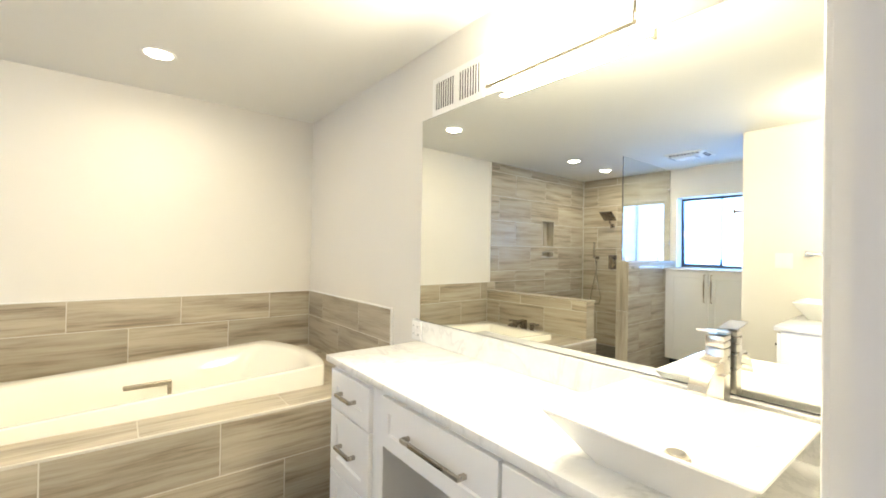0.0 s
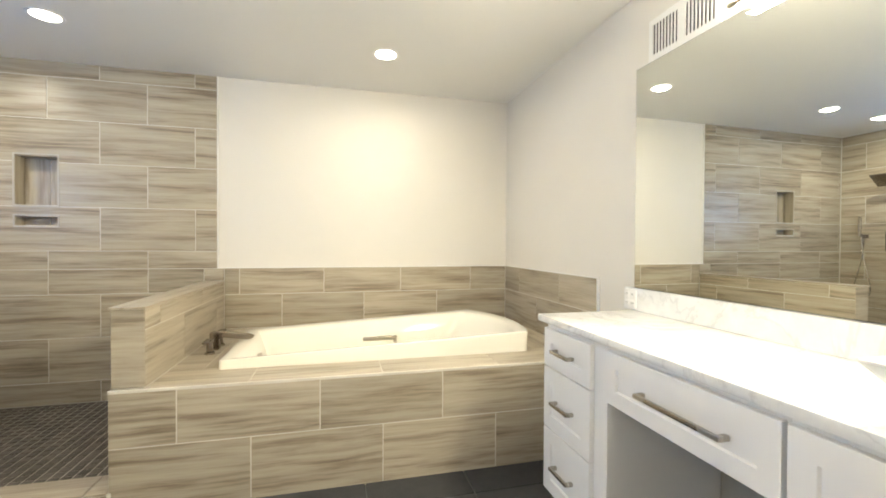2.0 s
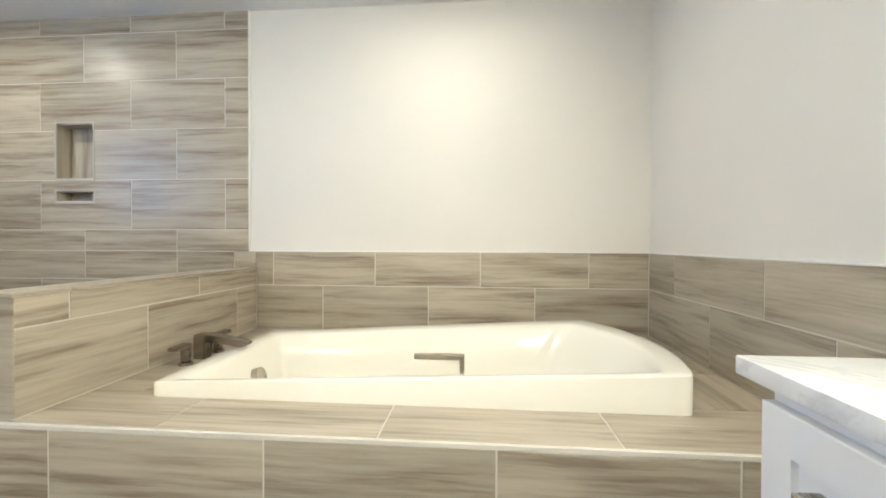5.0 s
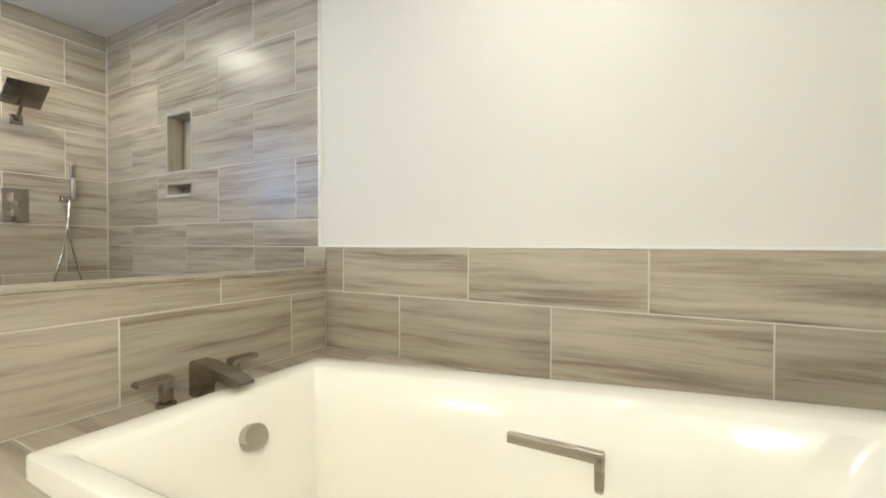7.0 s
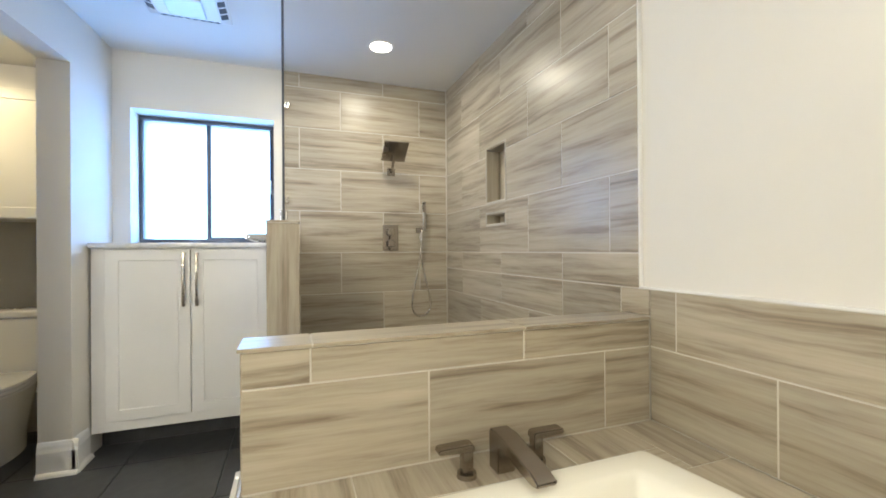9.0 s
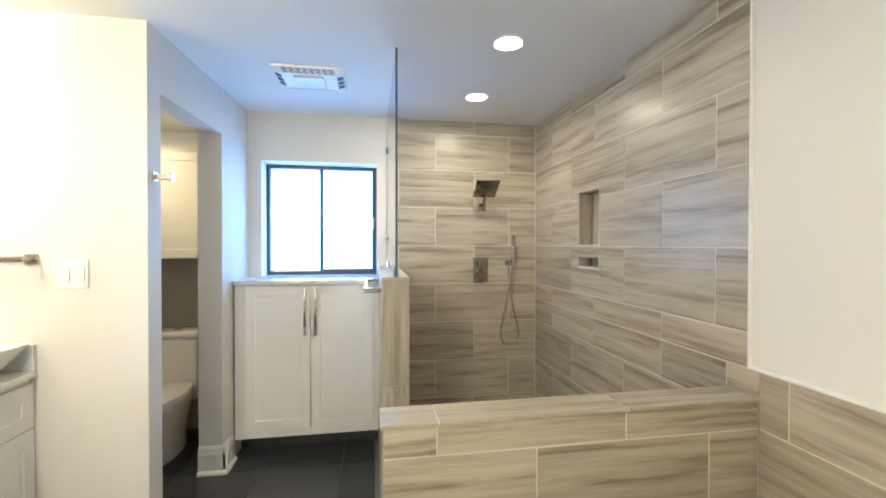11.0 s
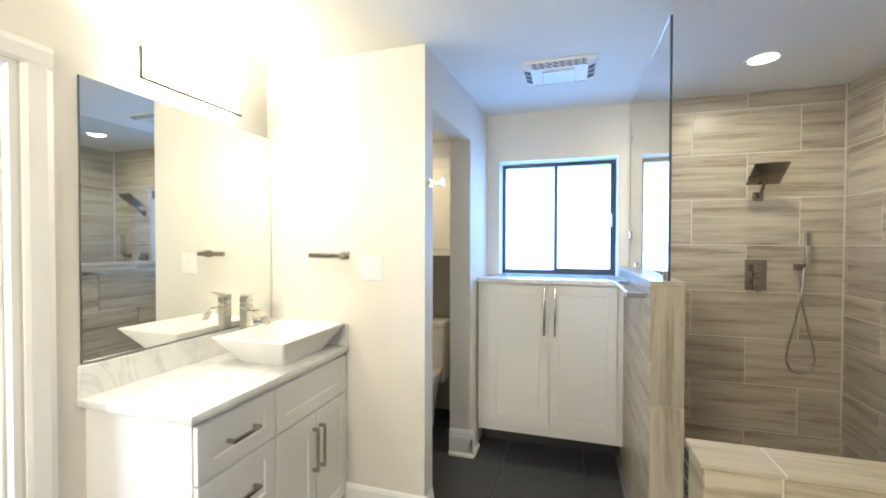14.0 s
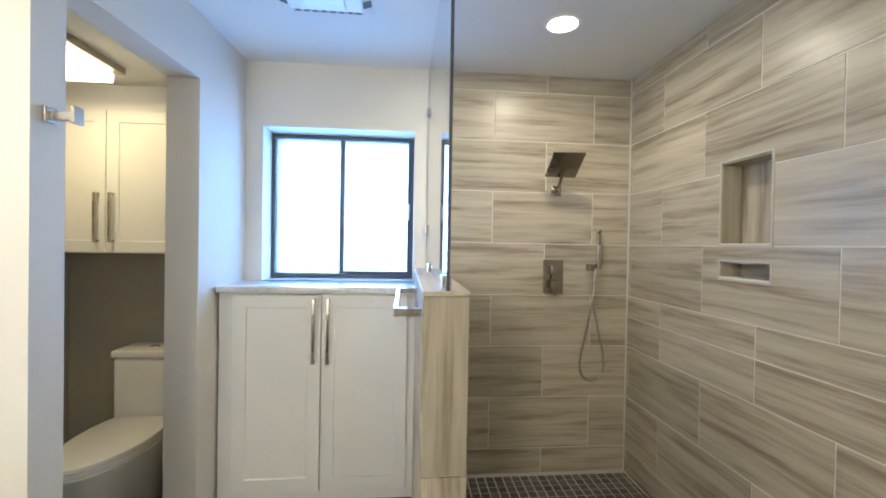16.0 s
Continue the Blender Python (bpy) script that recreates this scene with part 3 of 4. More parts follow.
# ---- long vanity ----
VF, VZ, VN, VS = 1.200, 0.846, 2.895, 1.183
vanity_drawers = thing("drawer_unit", "white shaker drawer unit with three drawers and nickel pulls", "cabinet")
part("body", B(VF + 0.001, EAST, 2.47, VN, 0.10, VZ, bevel=0.001), M_CAB, vanity_drawers)
part("toe_kick", B(VF + 0.07, EAST, 2.47, VN, 0.0, 0.10), M_CAB, vanity_drawers)
for z0, z1 in ((0.664, 0.826), (0.398, 0.658), (0.120, 0.392)):
    dr = shaker(vanity_drawers, "drawer", "-x", VF - 0.019, 2.545, VN - 0.004, z0, z1, 0.058)
    bar_handle(dr, 0.135, False, 0.0, 0.0)
makeup = thing("knee_space_unit", "white vanity apron with one wide drawer above an open knee space", "cabinet")
part("apron", B(VF + 0.001, 1.69, 1.868, 2.469, 0.650, VZ), M_CAB, makeup)
dr = shaker(makeup, "drawer", "-x", VF - 0.019, 1.873, 2.452, 0.655, 0.830, 0.05)
bar_handle(dr, 0.29, False, 0.03, 0.0)
# grey panel that closes the back of the knee space
part("back_panel", B(1.690, EAST, 1.868, 2.469, 0.0, VZ), M_GREY, makeup, "grey back panel of the knee space")
sink_unit = thing("sink_cabinet", "white shaker sink cabinet with two doors", "cabinet")
part("body", B(VF + 0.001, EAST, VS, 1.866, 0.10, VZ), M_CAB, sink_unit)
part("toe_kick", B(VF + 0.07, EAST, VS, 1.866, 0.0, 0.10), M_CAB, sink_unit)
for a, b, s in ((1.187, 1.521, 1), (1.527, 1.861, -1)):
    d = shaker(sink_unit, "door", "-x", VF - 0.019, a, b, 0.120, 0.830)
    bar_handle(d, 0.20, True, s * -0.15, 0.20)


def countertop(name, lim, label):
    return tagged(solid(name, B(*lim, bevel=0.003), M_STONE, True), label, "countertop")


countertop("countertop", (1.178, EAST - 0.001, 1.183, 2.950, VZ, 0.875), "white veined stone countertop on the long vanity")
tagged(solid("backsplash", B(EAST - 0.036, EAST - 0.001, 1.183, 3.016, 0.875, 0.982, bevel=0.0015), M_STONE), "white veined stone backsplash below the wide mirror", "backsplash")


def mirror(name, lim, face, label, turn=0.0):
    """A mirror sheet with a dark polished edge, silvered on its front."""
    t = thing(name, label, "mirror")
    if turn:
        p = Vector((lim[0], lim[3], 0))
        t.matrix_world = Matrix.Translation(p) @ pose(0, 0, 0, 0, 0, turn) @ Matrix.Translation(-p)
    x0, x1, y0, y1, z0, z1 = lim
    part("edge", B(*lim), M_EDGE, t)
    bm = bmesh.new()
    if face == "-x":
        box(bm, x0 - 0.0012, x0 - 0.0002, y0 + 0.002, y1 - 0.002, z0 + 0.002, z1 - 0.002)
    else:
        box(bm, x0 + 0.002, x1 - 0.002, y1 + 0.0002, y1 + 0.0012, z0 + 0.002, z1 - 0.002)
    part("silvered_face", bm, M_MIRROR, t, "clear silvered mirror glass")
    return t


mirror("wide_mirror", (EAST - 0.038, EAST - 0.032, 1.185, 2.940, 0.985, 2.026), "-x", "wide frameless wall mirror above the long vanity", 0.9)


def vanity_light(face, c, y0, y1, z0, z1):
    """A lit frosted slab on a back plate, edged below and at one end by a thin nickel strip."""
    t = thing("vanity_light", "glowing frosted glass vanity light with a thin dark edge", "wall light")
    def lim(d0, d1, a, b, lo, hi):
        return (c - d1, c - d0, a, b, lo, hi) if face == "-x" else (a, b, c + d0, c + d1, lo, hi)
    end = (y0 - 0.006, y0 + 0.002) if face == "-x" else (y1 - 0.002, y1 + 0.006)
    part("backplate", B(*lim(0.001, 0.02, y0 + 0.10, y1 - 0.10, z0 + 0.03, z1 - 0.02), bevel=0.002), M_NICKEL, t)
    part("shade", B(*lim(0.022, 0.080, y0, y1, z0 + 0.004, z1), bevel=0.003), M_SHADE, t, "lit frosted shade")
    part("rail", B(*lim(0.081, 0.094, y0 - 0.006, y1 + 0.006, z0 - 0.007, z0 + 0.002)), M_STRIP, t, "thin tan edge strip")
    part("end_strip", B(*lim(0.081, 0.094, *end, z0 + 0.002, z1 + 0.002)), M_STRIP, t, "thin tan edge strip")
    return t


vanity_light("-x", EAST, 1.780, 2.405, 2.036, 2.19)
vanity_light("+y", SOUTH, -1.035, -0.550, 2.060, 2.175)


def outlet_plate(lim, n, axis, label, category, rockers):
    t = thing(category.replace(" ", "_"), label, category)
    x0, x1, y0, y1, z0, z1 = lim
    part("plate", B(*lim, bevel=0.0015), M_WPLASTIC, t)
    w = (y1 - y0) / n
    for i in range(n):
        cy, cz = y0 + w * (i + 0.5), (z0 + z1) / 2
        if rockers:
            bm = bmesh.new()
            prism(bm, [(n_, cz + v) for n_, v in ((0, -0.033), (0.006, -0.033), (0.002, 0.033), (0, 0.033))], "y", cy - 0.016, cy + 0.016)
            r = part("rocker", bm, M_WPLASTIC, t)
            r.matrix_basis = Matrix.Translation((x1, 0, 0))
        else:
            for s in (-1, 1):
                part("socket", B(x0 - 0.003, x0, cy - 0.014, cy + 0.014, cz + s * 0.021 - 0.014, cz + s * 0.021 + 0.014, bevel=0.001), M_WPLASTIC, t)
                for q in (-0.005, 0.005):
                    part("slot", B(x0 - 0.0036, x0 - 0.003, cy + q - 0.001, cy + q + 0.001, cz + s * 0.021 - 0.002, cz + s * 0.021 + 0.006), M_DARK, t)
    return t


outlet_plate((EAST - 0.042, EAST - 0.036, 2.922, 3.006, 0.880, 0.976), 2, "x", "white double socket plate on the stone backsplash", "wall socket", False)
outlet_plate((WING_X + 0.0005, WING_X + 0.0045, 1.972, 2.088, 1.252, 1.378), 2, "x", "white double rocker light switch on the painted wall", "light switch", True)


def vessel_sink(cx, cy, z, w, d, h):
    t = thing("vessel_sink", "white porcelain square vessel sink with flared sides", "sink")
    def sq(w_, d_, z_, r):
        out = []
        for qx, qy, a0 in ((1, 1, 0), (-1, 1, 90), (-1, -1, 180), (1, -1, 270)):
            for k in range(5):
                a = radians(a0 + k * 22.5)
                out.append((cx + qx * (w_ / 2 - r) + r * math.cos(a), cy + qy * (d_ / 2 - r) + r * math.sin(a), z + z_))
        return out
    bm = bmesh.new()
    loft(bm, [sq(w * 0.62, d * 0.62, 0, 0.02), sq(w * 0.64, d * 0.64, 0.006, 0.02), sq(w, d, h - 0.004, 0.012), sq(w - 0.002, d - 0.002, h, 0.012), sq(w - 0.018, d - 0.018, h, 0.010),
              sq(w - 0.024, d - 0.024, h - 0.006, 0.012), sq(w * 0.62, d * 0.62, 0.030, 0.05), sq(w * 0.3, d * 0.3, 0.020, 0.05)], True, True)
    part("bowl", bm, M_PORC, t, smooth=True)
    bm = bmesh.new()
    cyl(bm, (cx, cy, z + 0.0195), (cx, cy, z + 0.027), 0.031, 0.028, 28)
    cyl(bm, (cx, cy, z + 0.027), (cx, cy, z + 0.034), 0.024, 0.020, 28)
    part("drain", bm, M_NICKEL, t, "nickel pop-up drain", True)
    return t


vessel_sink(1.420, 1.560, 0.875, 0.42, 0.42, 0.112)
vessel_sink(-1.060, 1.697, 0.905, 0.48, 0.385, 0.122)


def basin_faucet(m):
    """A tall square faucet that pours towards local +y."""
    t = thing("basin_faucet", "tall square brushed nickel waterfall faucet", "faucet")
    part("column", B(-0.022, 0.022, -0.022, 0.022, 0, 0.235, bevel=0.002), M_SATIN, t, smooth=True)
    part("base_ring", B(-0.027, 0.027, -0.027, 0.027, 0, 0.006, bevel=0.002), M_SATIN, t, smooth=True)
    bm = bmesh.new()
    up = [(0.02 + 0.115 * math.sin(a), 0.115 + 0.10 * math.cos(a)) for a in [radians(q) for q in range(0, 76, 8)]]
    lo = [(y - 0.002, z - 0.008) for y, z in up]
    prism(bm, [(0.0, 0.215)] + up + lo[::-1] + [(0.0, 0.195)], "x", -0.021, 0.021)
    part("spout", bm, M_SATIN, t, smooth=True)
    part("cap", B(-0.022, 0.022, -0.022, 0.022, 0.238, 0.268, bevel=0.002), M_SATIN, t, smooth=True)
    bm = bmesh.new()
    prism(bm, [(-0.024, 0.270), (0.075, 0.284), (0.076, 0.288), (-0.024, 0.276)], "x", -0.022, 0.022)
    part("lever", bm, M_SATIN, t)
    t.matrix_world = m
    return t


f1 = basin_faucet(pose(1.655, 1.560, 0.875, 0, 0, 90))
f2 = basin_faucet(pose(-1.065, 1.476, 0.905, 0, 0, 0))

# wall register above the wide mirror
reg = thing("wall_register", "white slotted air register above the mirror", "air vent")
part("frame", B(EAST - 0.010, EAST - 0.001, 2.508, 2.896, 2.036, 2.236, bevel=0.003), M_WPLASTIC, reg)
for k in range(18):
    y = 2.540 + k * 0.0185
    if k in (8, 9):
        continue
    part("slot", B(EAST - 0.0108, EAST - 0.010, y, y + 0.006, 2.070, 2.205), M_DARK, reg)
    part("vane", B(EAST - 0.016, EAST - 0.0108, y + 0.006, y + 0.0085, 2.070, 2.205), M_WPLASTIC, reg)

# ---- short vanity ----
SF, SZ = 1.864, 0.875
small = thing("short_vanity", "white shaker vanity with two drawers, a false front and two doors", "cabinet")
part("body", B(WING_X + 0.002, -0.404, SOUTH + 0.001, SF - 0.001, 0.10, SZ, bevel=0.001), M_CAB, small)
part("toe_kick", B(WING_X + 0.002, -0.404, SOUTH + 0.001, SF - 0.07, 0.0, 0.10), M_CAB, small)
for z0, z1 in ((0.668, 0.855), (0.412, 0.662), (0.125, 0.406)):
    dr = shaker(small, "drawer", "+y", SF + 0.019, -0.772, -0.408, z0, z1, 0.058)
    bar_handle(dr, 0.135, False, 0, 0)
shaker(small, "false_front", "+y", SF + 0.019, -1.322, -0.778, 0.668, 0.855, 0.058)
for a, b, s in ((-1.322, -1.053, 1), (-1.047, -0.778, -1)):
    d = shaker(small, "door", "+y", SF + 0.019, a, b, 0.125, 0.662)
    bar_handle(d, 0.20, True, s * -0.112, 0.10)
countertop("countertop", (WING_X + 0.001, -0.376, SOUTH + 0.001, 1.894, SZ, 0.905), "white veined stone countertop on the short vanity")
tagged(solid("backsplash", B(WING_X + 0.022, -0.378, SOUTH + 0.001, SOUTH + 0.021, 0.905, 1.016, bevel=0.0015), M_STONE), "white veined stone backsplash below the small mirror", "backsplash")
tagged(solid("side_splash", B(WING_X + 0.001, WING_X + 0.021, SOUTH + 0.001, 1.890, 0.905, 1.016, bevel=0.0015), M_STONE), "white stone side splash on the wing wall", "backsplash")
mirror("small_mirror", (WING_X + 0.004, -0.390, SOUTH + 0.0195, SOUTH + 0.026, 1.021, 2.018), "+y", "frameless wall mirror above the short vanity", -1.1)

# towel ring on the wing wall
ring = thing("towel_ring", "square brushed nickel towel bar on the painted wall", "towel bar")
ring.location = (0, 0.026, 0.020)
part("mount", B(WING_X + 0.0005, WING_X + 0.010, 1.825, 1.875, 1.335, 1.378, bevel=0.002), M_NICKEL, ring)
part("arm", B(WING_X + 0.010, WING_X + 0.066, 1.842, 1.862, 1.347, 1.366, bevel=0.002), M_NICKEL, ring)
part("bar", B(WING_X + 0.052, WING_X + 0.068, 1.670, 1.8625, 1.344, 1.369, bevel=0.002), M_NICKEL, ring)

# robe hook beside the toilet doorway
hook = thing("robe_hook", "small square nickel robe hook", "hook")
hook.location = (0, 0, 0.002)
part("mount", B(-1.400, -1.360, WC_Y + 0.0005, WC_Y + 0.010, 1.722, 1.764, bevel=0.002), M_NICKEL, hook)
part("arm", B(-1.389, -1.371, WC_Y + 0.010, WC_Y + 0.070, 1.730, 1.752, bevel=0.002), M_NICKEL, hook)
part("tip", B(-1.398, -1.362, WC_Y + 0.070, WC_Y + 0.080, 1.722, 1.768, bevel=0.002), M_NICKEL, hook)

# ---- linen cabinet under the window ----
LF = -2.278
linen = thing("linen_cabinet", "tall white shaker cabinet with two doors and long nickel pulls", "cabinet")
part("body", B(WEST + 0.001, LF - 0.001, 2.384, POST_S - 0.001, 0.125, 1.166), M_CAB, linen)
# plinth takes the dark floor material, so the recess shade is in its colour
part("toe_kick", B(WEST + 0.001, LF - 0.140, 2.384, POST_S - 0.001, 0.0, 0.124), M_FLOOR, linen, "recessed plinth, coloured dark for the shade under the cabinet")
for a, b, s in ((2.454, 2.873, 1), (2.879, 3.300, -1)):
    d = shaker(linen, "door", "+x", LF + 0.019, a, b, 0.184, 1.156, 0.062)
    bar_handle(d, 0.315, True, s * ((b - a) / 2 - 0.032), 0.309)
countertop("countertop", (WEST + 0.001, -2.245, 2.380, POST_S - 0.001, 1.166, 1.196), "white stone countertop on the linen cabinet below the window")
tagged(solid("window_sill", B(-2.786, WEST, WIN[0], WIN[1], 1.172, 1.2005), M_STONE), "white stone window ledge", "window sill", kind="structure")

# ---- shower fittings ----
rain = thing("rain_shower", "square dark nickel rain shower head on a short arm", "shower head")
hd = part("head", B(-0.09, 0.09, -0.09, 0.09, -0.005, 0.005, bevel=0.003), M_BRONZE, rain, smooth=True)
hd.matrix_basis = pose(-2.420, 4.162, 1.871, 0, -38, 0)
bm = bmesh.new()
extrude_path(bm, [(TILE_W, 4.162, 1.742), (-2.525, 4.162, 1.752), (-2.49, 4.162, 1.782), (-2.46, 4.162, 1.827), (-2.432, 4.162, 1.868)], 0.010)
part("arm", bm, M_BRONZE, rain, smooth=True)
part("escutcheon", B(TILE_W + 0.0005, TILE_W + 0.008, 4.132, 4.192, 1.712, 1.772, bevel=0.002), M_BRONZE, rain)
valve = thing("shower_valve", "rectangular nickel shower valve with two square knobs", "shower valve")
part("plate", B(TILE_W + 0.0005, TILE_W + 0.009, 4.094, 4.214, 1.140, 1.336, bevel=0.003), M_BRONZE, valve)
for z in (1.281, 1.193):
    k = part("knob", B(TILE_W + 0.009, TILE_W + 0.055, 4.128, 4.176, z - 0.024, z + 0.024, bevel=0.004), M_BRONZE, valve)
    part("knob_lever", B(TILE_W + 0.040, TILE_W + 0.052, 4.146, 4.158, z - 0.060, z - 0.024, bevel=0.002), M_BRONZE, k)
wand = thing("hand_shower", "slim nickel hand shower on a bracket with a looped hose", "hand shower")
part("bracket", B(TILE_W + 0.0005, TILE_W + 0.050, 4.356, 4.396, 1.276, 1.314, bevel=0.003), M_BRONZE, wand)
part("wand", B(TILE_W + 0.045, TILE_W + 0.068, 4.392, 4.420, 1.290, 1.518, bevel=0.005), M_CHROME, wand, "bright nickel wand", True)
part("spray_face", B(TILE_W + 0.0685, TILE_W + 0.070, 4.395, 4.417, 1.43, 1.508), M_BRONZE, wand)
bm = bmesh.new()
pts = []
for k in range(41):
    a = k / 40
    y = 4.392 - 0.088 * math.sin(math.tau * a) * (0.55 + 0.45 * math.sin(math.pi * a)) - 0.012 * a
    z = 1.292 - 0.66 * math.sin(math.pi * a) ** 0.62 * (1 - 0.04 * a) - 0.03 * a
    pts.append((TILE_W + 0.05 - 0.02 * a, y, z))
extrude_path(bm, pts, 0.0065, 8)
part("hose", bm, M_CHROME, wand, "ribbed metal hose", True)

# glass screen on the half wall
screen = thing("shower_glass", "frameless clear glass screen standing on the half wall", "glass screen")
gl = part("glass_panel", B(TILE_W + 0.002, -1.363, 3.405, 3.414, POST_TOP + 0.003, CEIL - 0.014), M_GLASS, screen)
gl.visible_shadow = False
part("edge_seal", B(-1.363, -1.360, 3.4045, 3.4145, POST_TOP + 0.003, CEIL - 0.014), M_BLACK, screen, "dark polished glass edge")
for x, z in ((-1.425, POST_TOP), (-2.25, POST_TOP)):
    part("clamp", B(x - 0.022, x + 0.022, 3.394, 3.425, z + 0.0005, z + 0.045, bevel=0.003), M_CHROME, screen)
for z in (1.50, 2.16):
    part("clamp", B(TILE_W + 0.0005, TILE_W + 0.045, 3.394, 3.425, z - 0.022, z + 0.022, bevel=0.003), M_CHROME, screen)
bar = thing("towel_rail", "square chrome towel rail on the tiled half wall", "towel rail")
for x in (-1.437, -2.022):
    part("arm", B(x - 0.011, x + 0.011, POST_S - 0.075, POST_S - 0.0005, 1.196, 1.220, bevel=0.002), M_CHROME, bar)
part("rail", B(-2.033, -1.426, POST_S - 0.087, POST_S - 0.072, 1.195, 1.221, bevel=0.002), M_CHROME, bar)

# ---- ceiling fittings ----


def downlight(x, y):
    t = thing("recessed_downlight", "lit round recessed ceiling downlight with a white trim", "downlight", "ceiling downlights")
    n = 40
    def c(r, z):
        return [(r * math.cos(k * math.tau / n), r * math.sin(k * math.tau / n), z) for k in range(n)]
    bm = bmesh.new()
    loft(bm, [c(0.085, 0), c(0.083, -0.005), c(0.074, -0.006), c(0.066, -0.002), c(0.066, -0.001)])
    part("trim_ring", bm, M_WPLASTIC, t, smooth=True)
    bm = bmesh.new()
    cyl(bm, (0, 0, -0.0035), (0, 0, -0.001), 0.066, seg=40)
    part("lens", bm, M_BULB, t, "glowing lens")
    t.matrix_world = pose(x, y, CEIL)
    return t


for lx, ly in DOWNLIGHTS:
    downlight(lx, ly)
bl = downlight(-1.2, -1.6)
bl.matrix_world = pose(-1.55, -1.65, 2.46)
bl["label"] = "lit round downlight in the bedroom ceiling"

fan = thing("exhaust_fan", "white ceiling exhaust fan grille with a square lens", "exhaust fan")
fan.location = (0.032, -0.012, 0)
FX0, FX1, FY0, FY1 = -2.045, -1.715, 2.755, 3.150
bm = bmesh.new()
fz = CEIL - 0.028
loft(bm, [[(FX0, FY0, CEIL), (FX1, FY0, CEIL), (FX1, FY1, CEIL), (FX0, FY1, CEIL)], [(FX0 + 0.002, FY0 + 0.002, CEIL - 0.012), (FX1 - 0.002, FY0 + 0.002, CEIL - 0.012), (FX1 - 0.002, FY1 - 0.002, CEIL - 0.012), (FX0 + 0.002, FY1 - 0.002, CEIL - 0.012)],
          [(FX0 + 0.05, FY0 + 0.05, fz), (FX1 - 0.05, FY0 + 0.05, fz), (FX1 - 0.05, FY1 - 0.05, fz), (FX0 + 0.05, FY1 - 0.05, fz)]], False, True)
part("grille", bm, M_WPLASTIC, fan)
part("lens", B(-1.965, -1.795, 2.865, 3.035, fz - 0.012, fz - 0.001, bevel=0.004), plain("fan_lens", (0.74, 0.80, 0.90), 0.25, bump=0), fan, "frosted light lens, unlit")


def louvre_z(d):
    """The sloping face of the grille, d in from its edge."""
    return CEIL - 0.012 - 0.016 * (d - 0.002) / 0.048 - 0.0008


for side in (0, 1):
    for k in range(3):
        x0 = FX0 + 0.075 + k * 0.062
        prof = [(d if not side else -d, z) for d, z in ((0.010, louvre_z(0.010)), (0.044, louvre_z(0.044)), (0.044, louvre_z(0.044) + 0.003), (0.010, louvre_z(0.010) + 0.003))]
        edge = FY1 if side else FY0
        part("louvre", prism(bmesh.new(), [(edge + y, z) for y, z in prof], "x", x0, x0 + 0.048), M_LOUVRE, fan)
    for row in range(4):
        d0, d1 = 0.008 + row * 0.0105, 0.0135 + row * 0.0105
        prof = [(d if side == 0 else -d, z) for d, z in ((d0, louvre_z(d0)), (d1, louvre_z(d1)), (d1, louvre_z(d1) + 0.003), (d0, louvre_z(d0) + 0.003))]
        edge = FX0 if side == 0 else FX1
        for k in range(8):
            y0 = FY0 + 0.055 + k * 0.036 + (0.010 if row % 2 else 0.0)
            part("louvre", prism(bmesh.new(), [(edge + x, z) for x, z in prof], "y", y0, y0 + 0.026), M_LOUVRE, fan)

# ---- toilet room ----
TY = 1.86
toilet = thing("toilet", "white one-piece toilet with a closed lid", "toilet")


def oval(cx, a, b, z, n=32, back=None):
    out = []
    for k in range(n):
        t = k * math.tau / n
        x = cx + a * math.cos(t)
        if back is not None:
            x = max(x, back)
        out.append((x, TY + b * math.sin(t) * (1.0 if math.cos(t) < 0.2 else 1.0 - 0.10 * (math.cos(t) - 0.2)), z))
    return out


bm = bmesh.new()
loft(bm, [oval(-2.42, 0.27, 0.125, 0.001), oval(-2.42, 0.27, 0.13, 0.10), oval(-2.41, 0.30, 0.15, 0.22), oval(-2.39, 0.34, 0.178, 0.34), oval(-2.38, 0.355, 0.186, 0.385), oval(-2.38, 0.35, 0.18, 0.392)], True, True)
part("bowl", bm, M_PORC, toilet, smooth=True)
bm = bmesh.new()
loft(bm, [oval(-2.38, 0.345, 0.18, 0.393, back=-2.58), oval(-2.38, 0.357, 0.189, 0.398, back=-2.58), oval(-2.38, 0.357, 0.189, 0.412, back=-2.58), oval(-2.38, 0.35, 0.184, 0.416, back=-2.58)], True, True)
part("seat", bm, M_PORC, toilet, smooth=True)
bm = bmesh.new()
loft(bm, [oval(-2.38, 0.35, 0.184, 0.417, back=-2.58), oval(-2.38, 0.356, 0.188, 0.421, back=-2.58), oval(-2.38, 0.352, 0.185, 0.436, back=-2.58), oval(-2.38, 0.33, 0.165, 0.441, back=-2.58)], True, True)
part("lid", bm, M_PORC, toilet, smooth=True)
part("tank", B(-2.80, -2.595, TY - 0.172, TY + 0.172, 0.30, 0.757, bevel=0.022, seg=4), M_PORC, toilet, smooth=True)
part("tank_lid", B(-2.806, -2.588, TY - 0.180, TY + 0.180, 0.7575, 0.800, bevel=0.012, seg=3), M_PORC, toilet, smooth=True)
bm = bmesh.new()
cyl(bm, (-2.69, TY, 0.800), (-2.69, TY, 0.807), 0.024, 0.022)
part("flush_button", bm, M_CHROME, toilet, "chrome flush button", True)

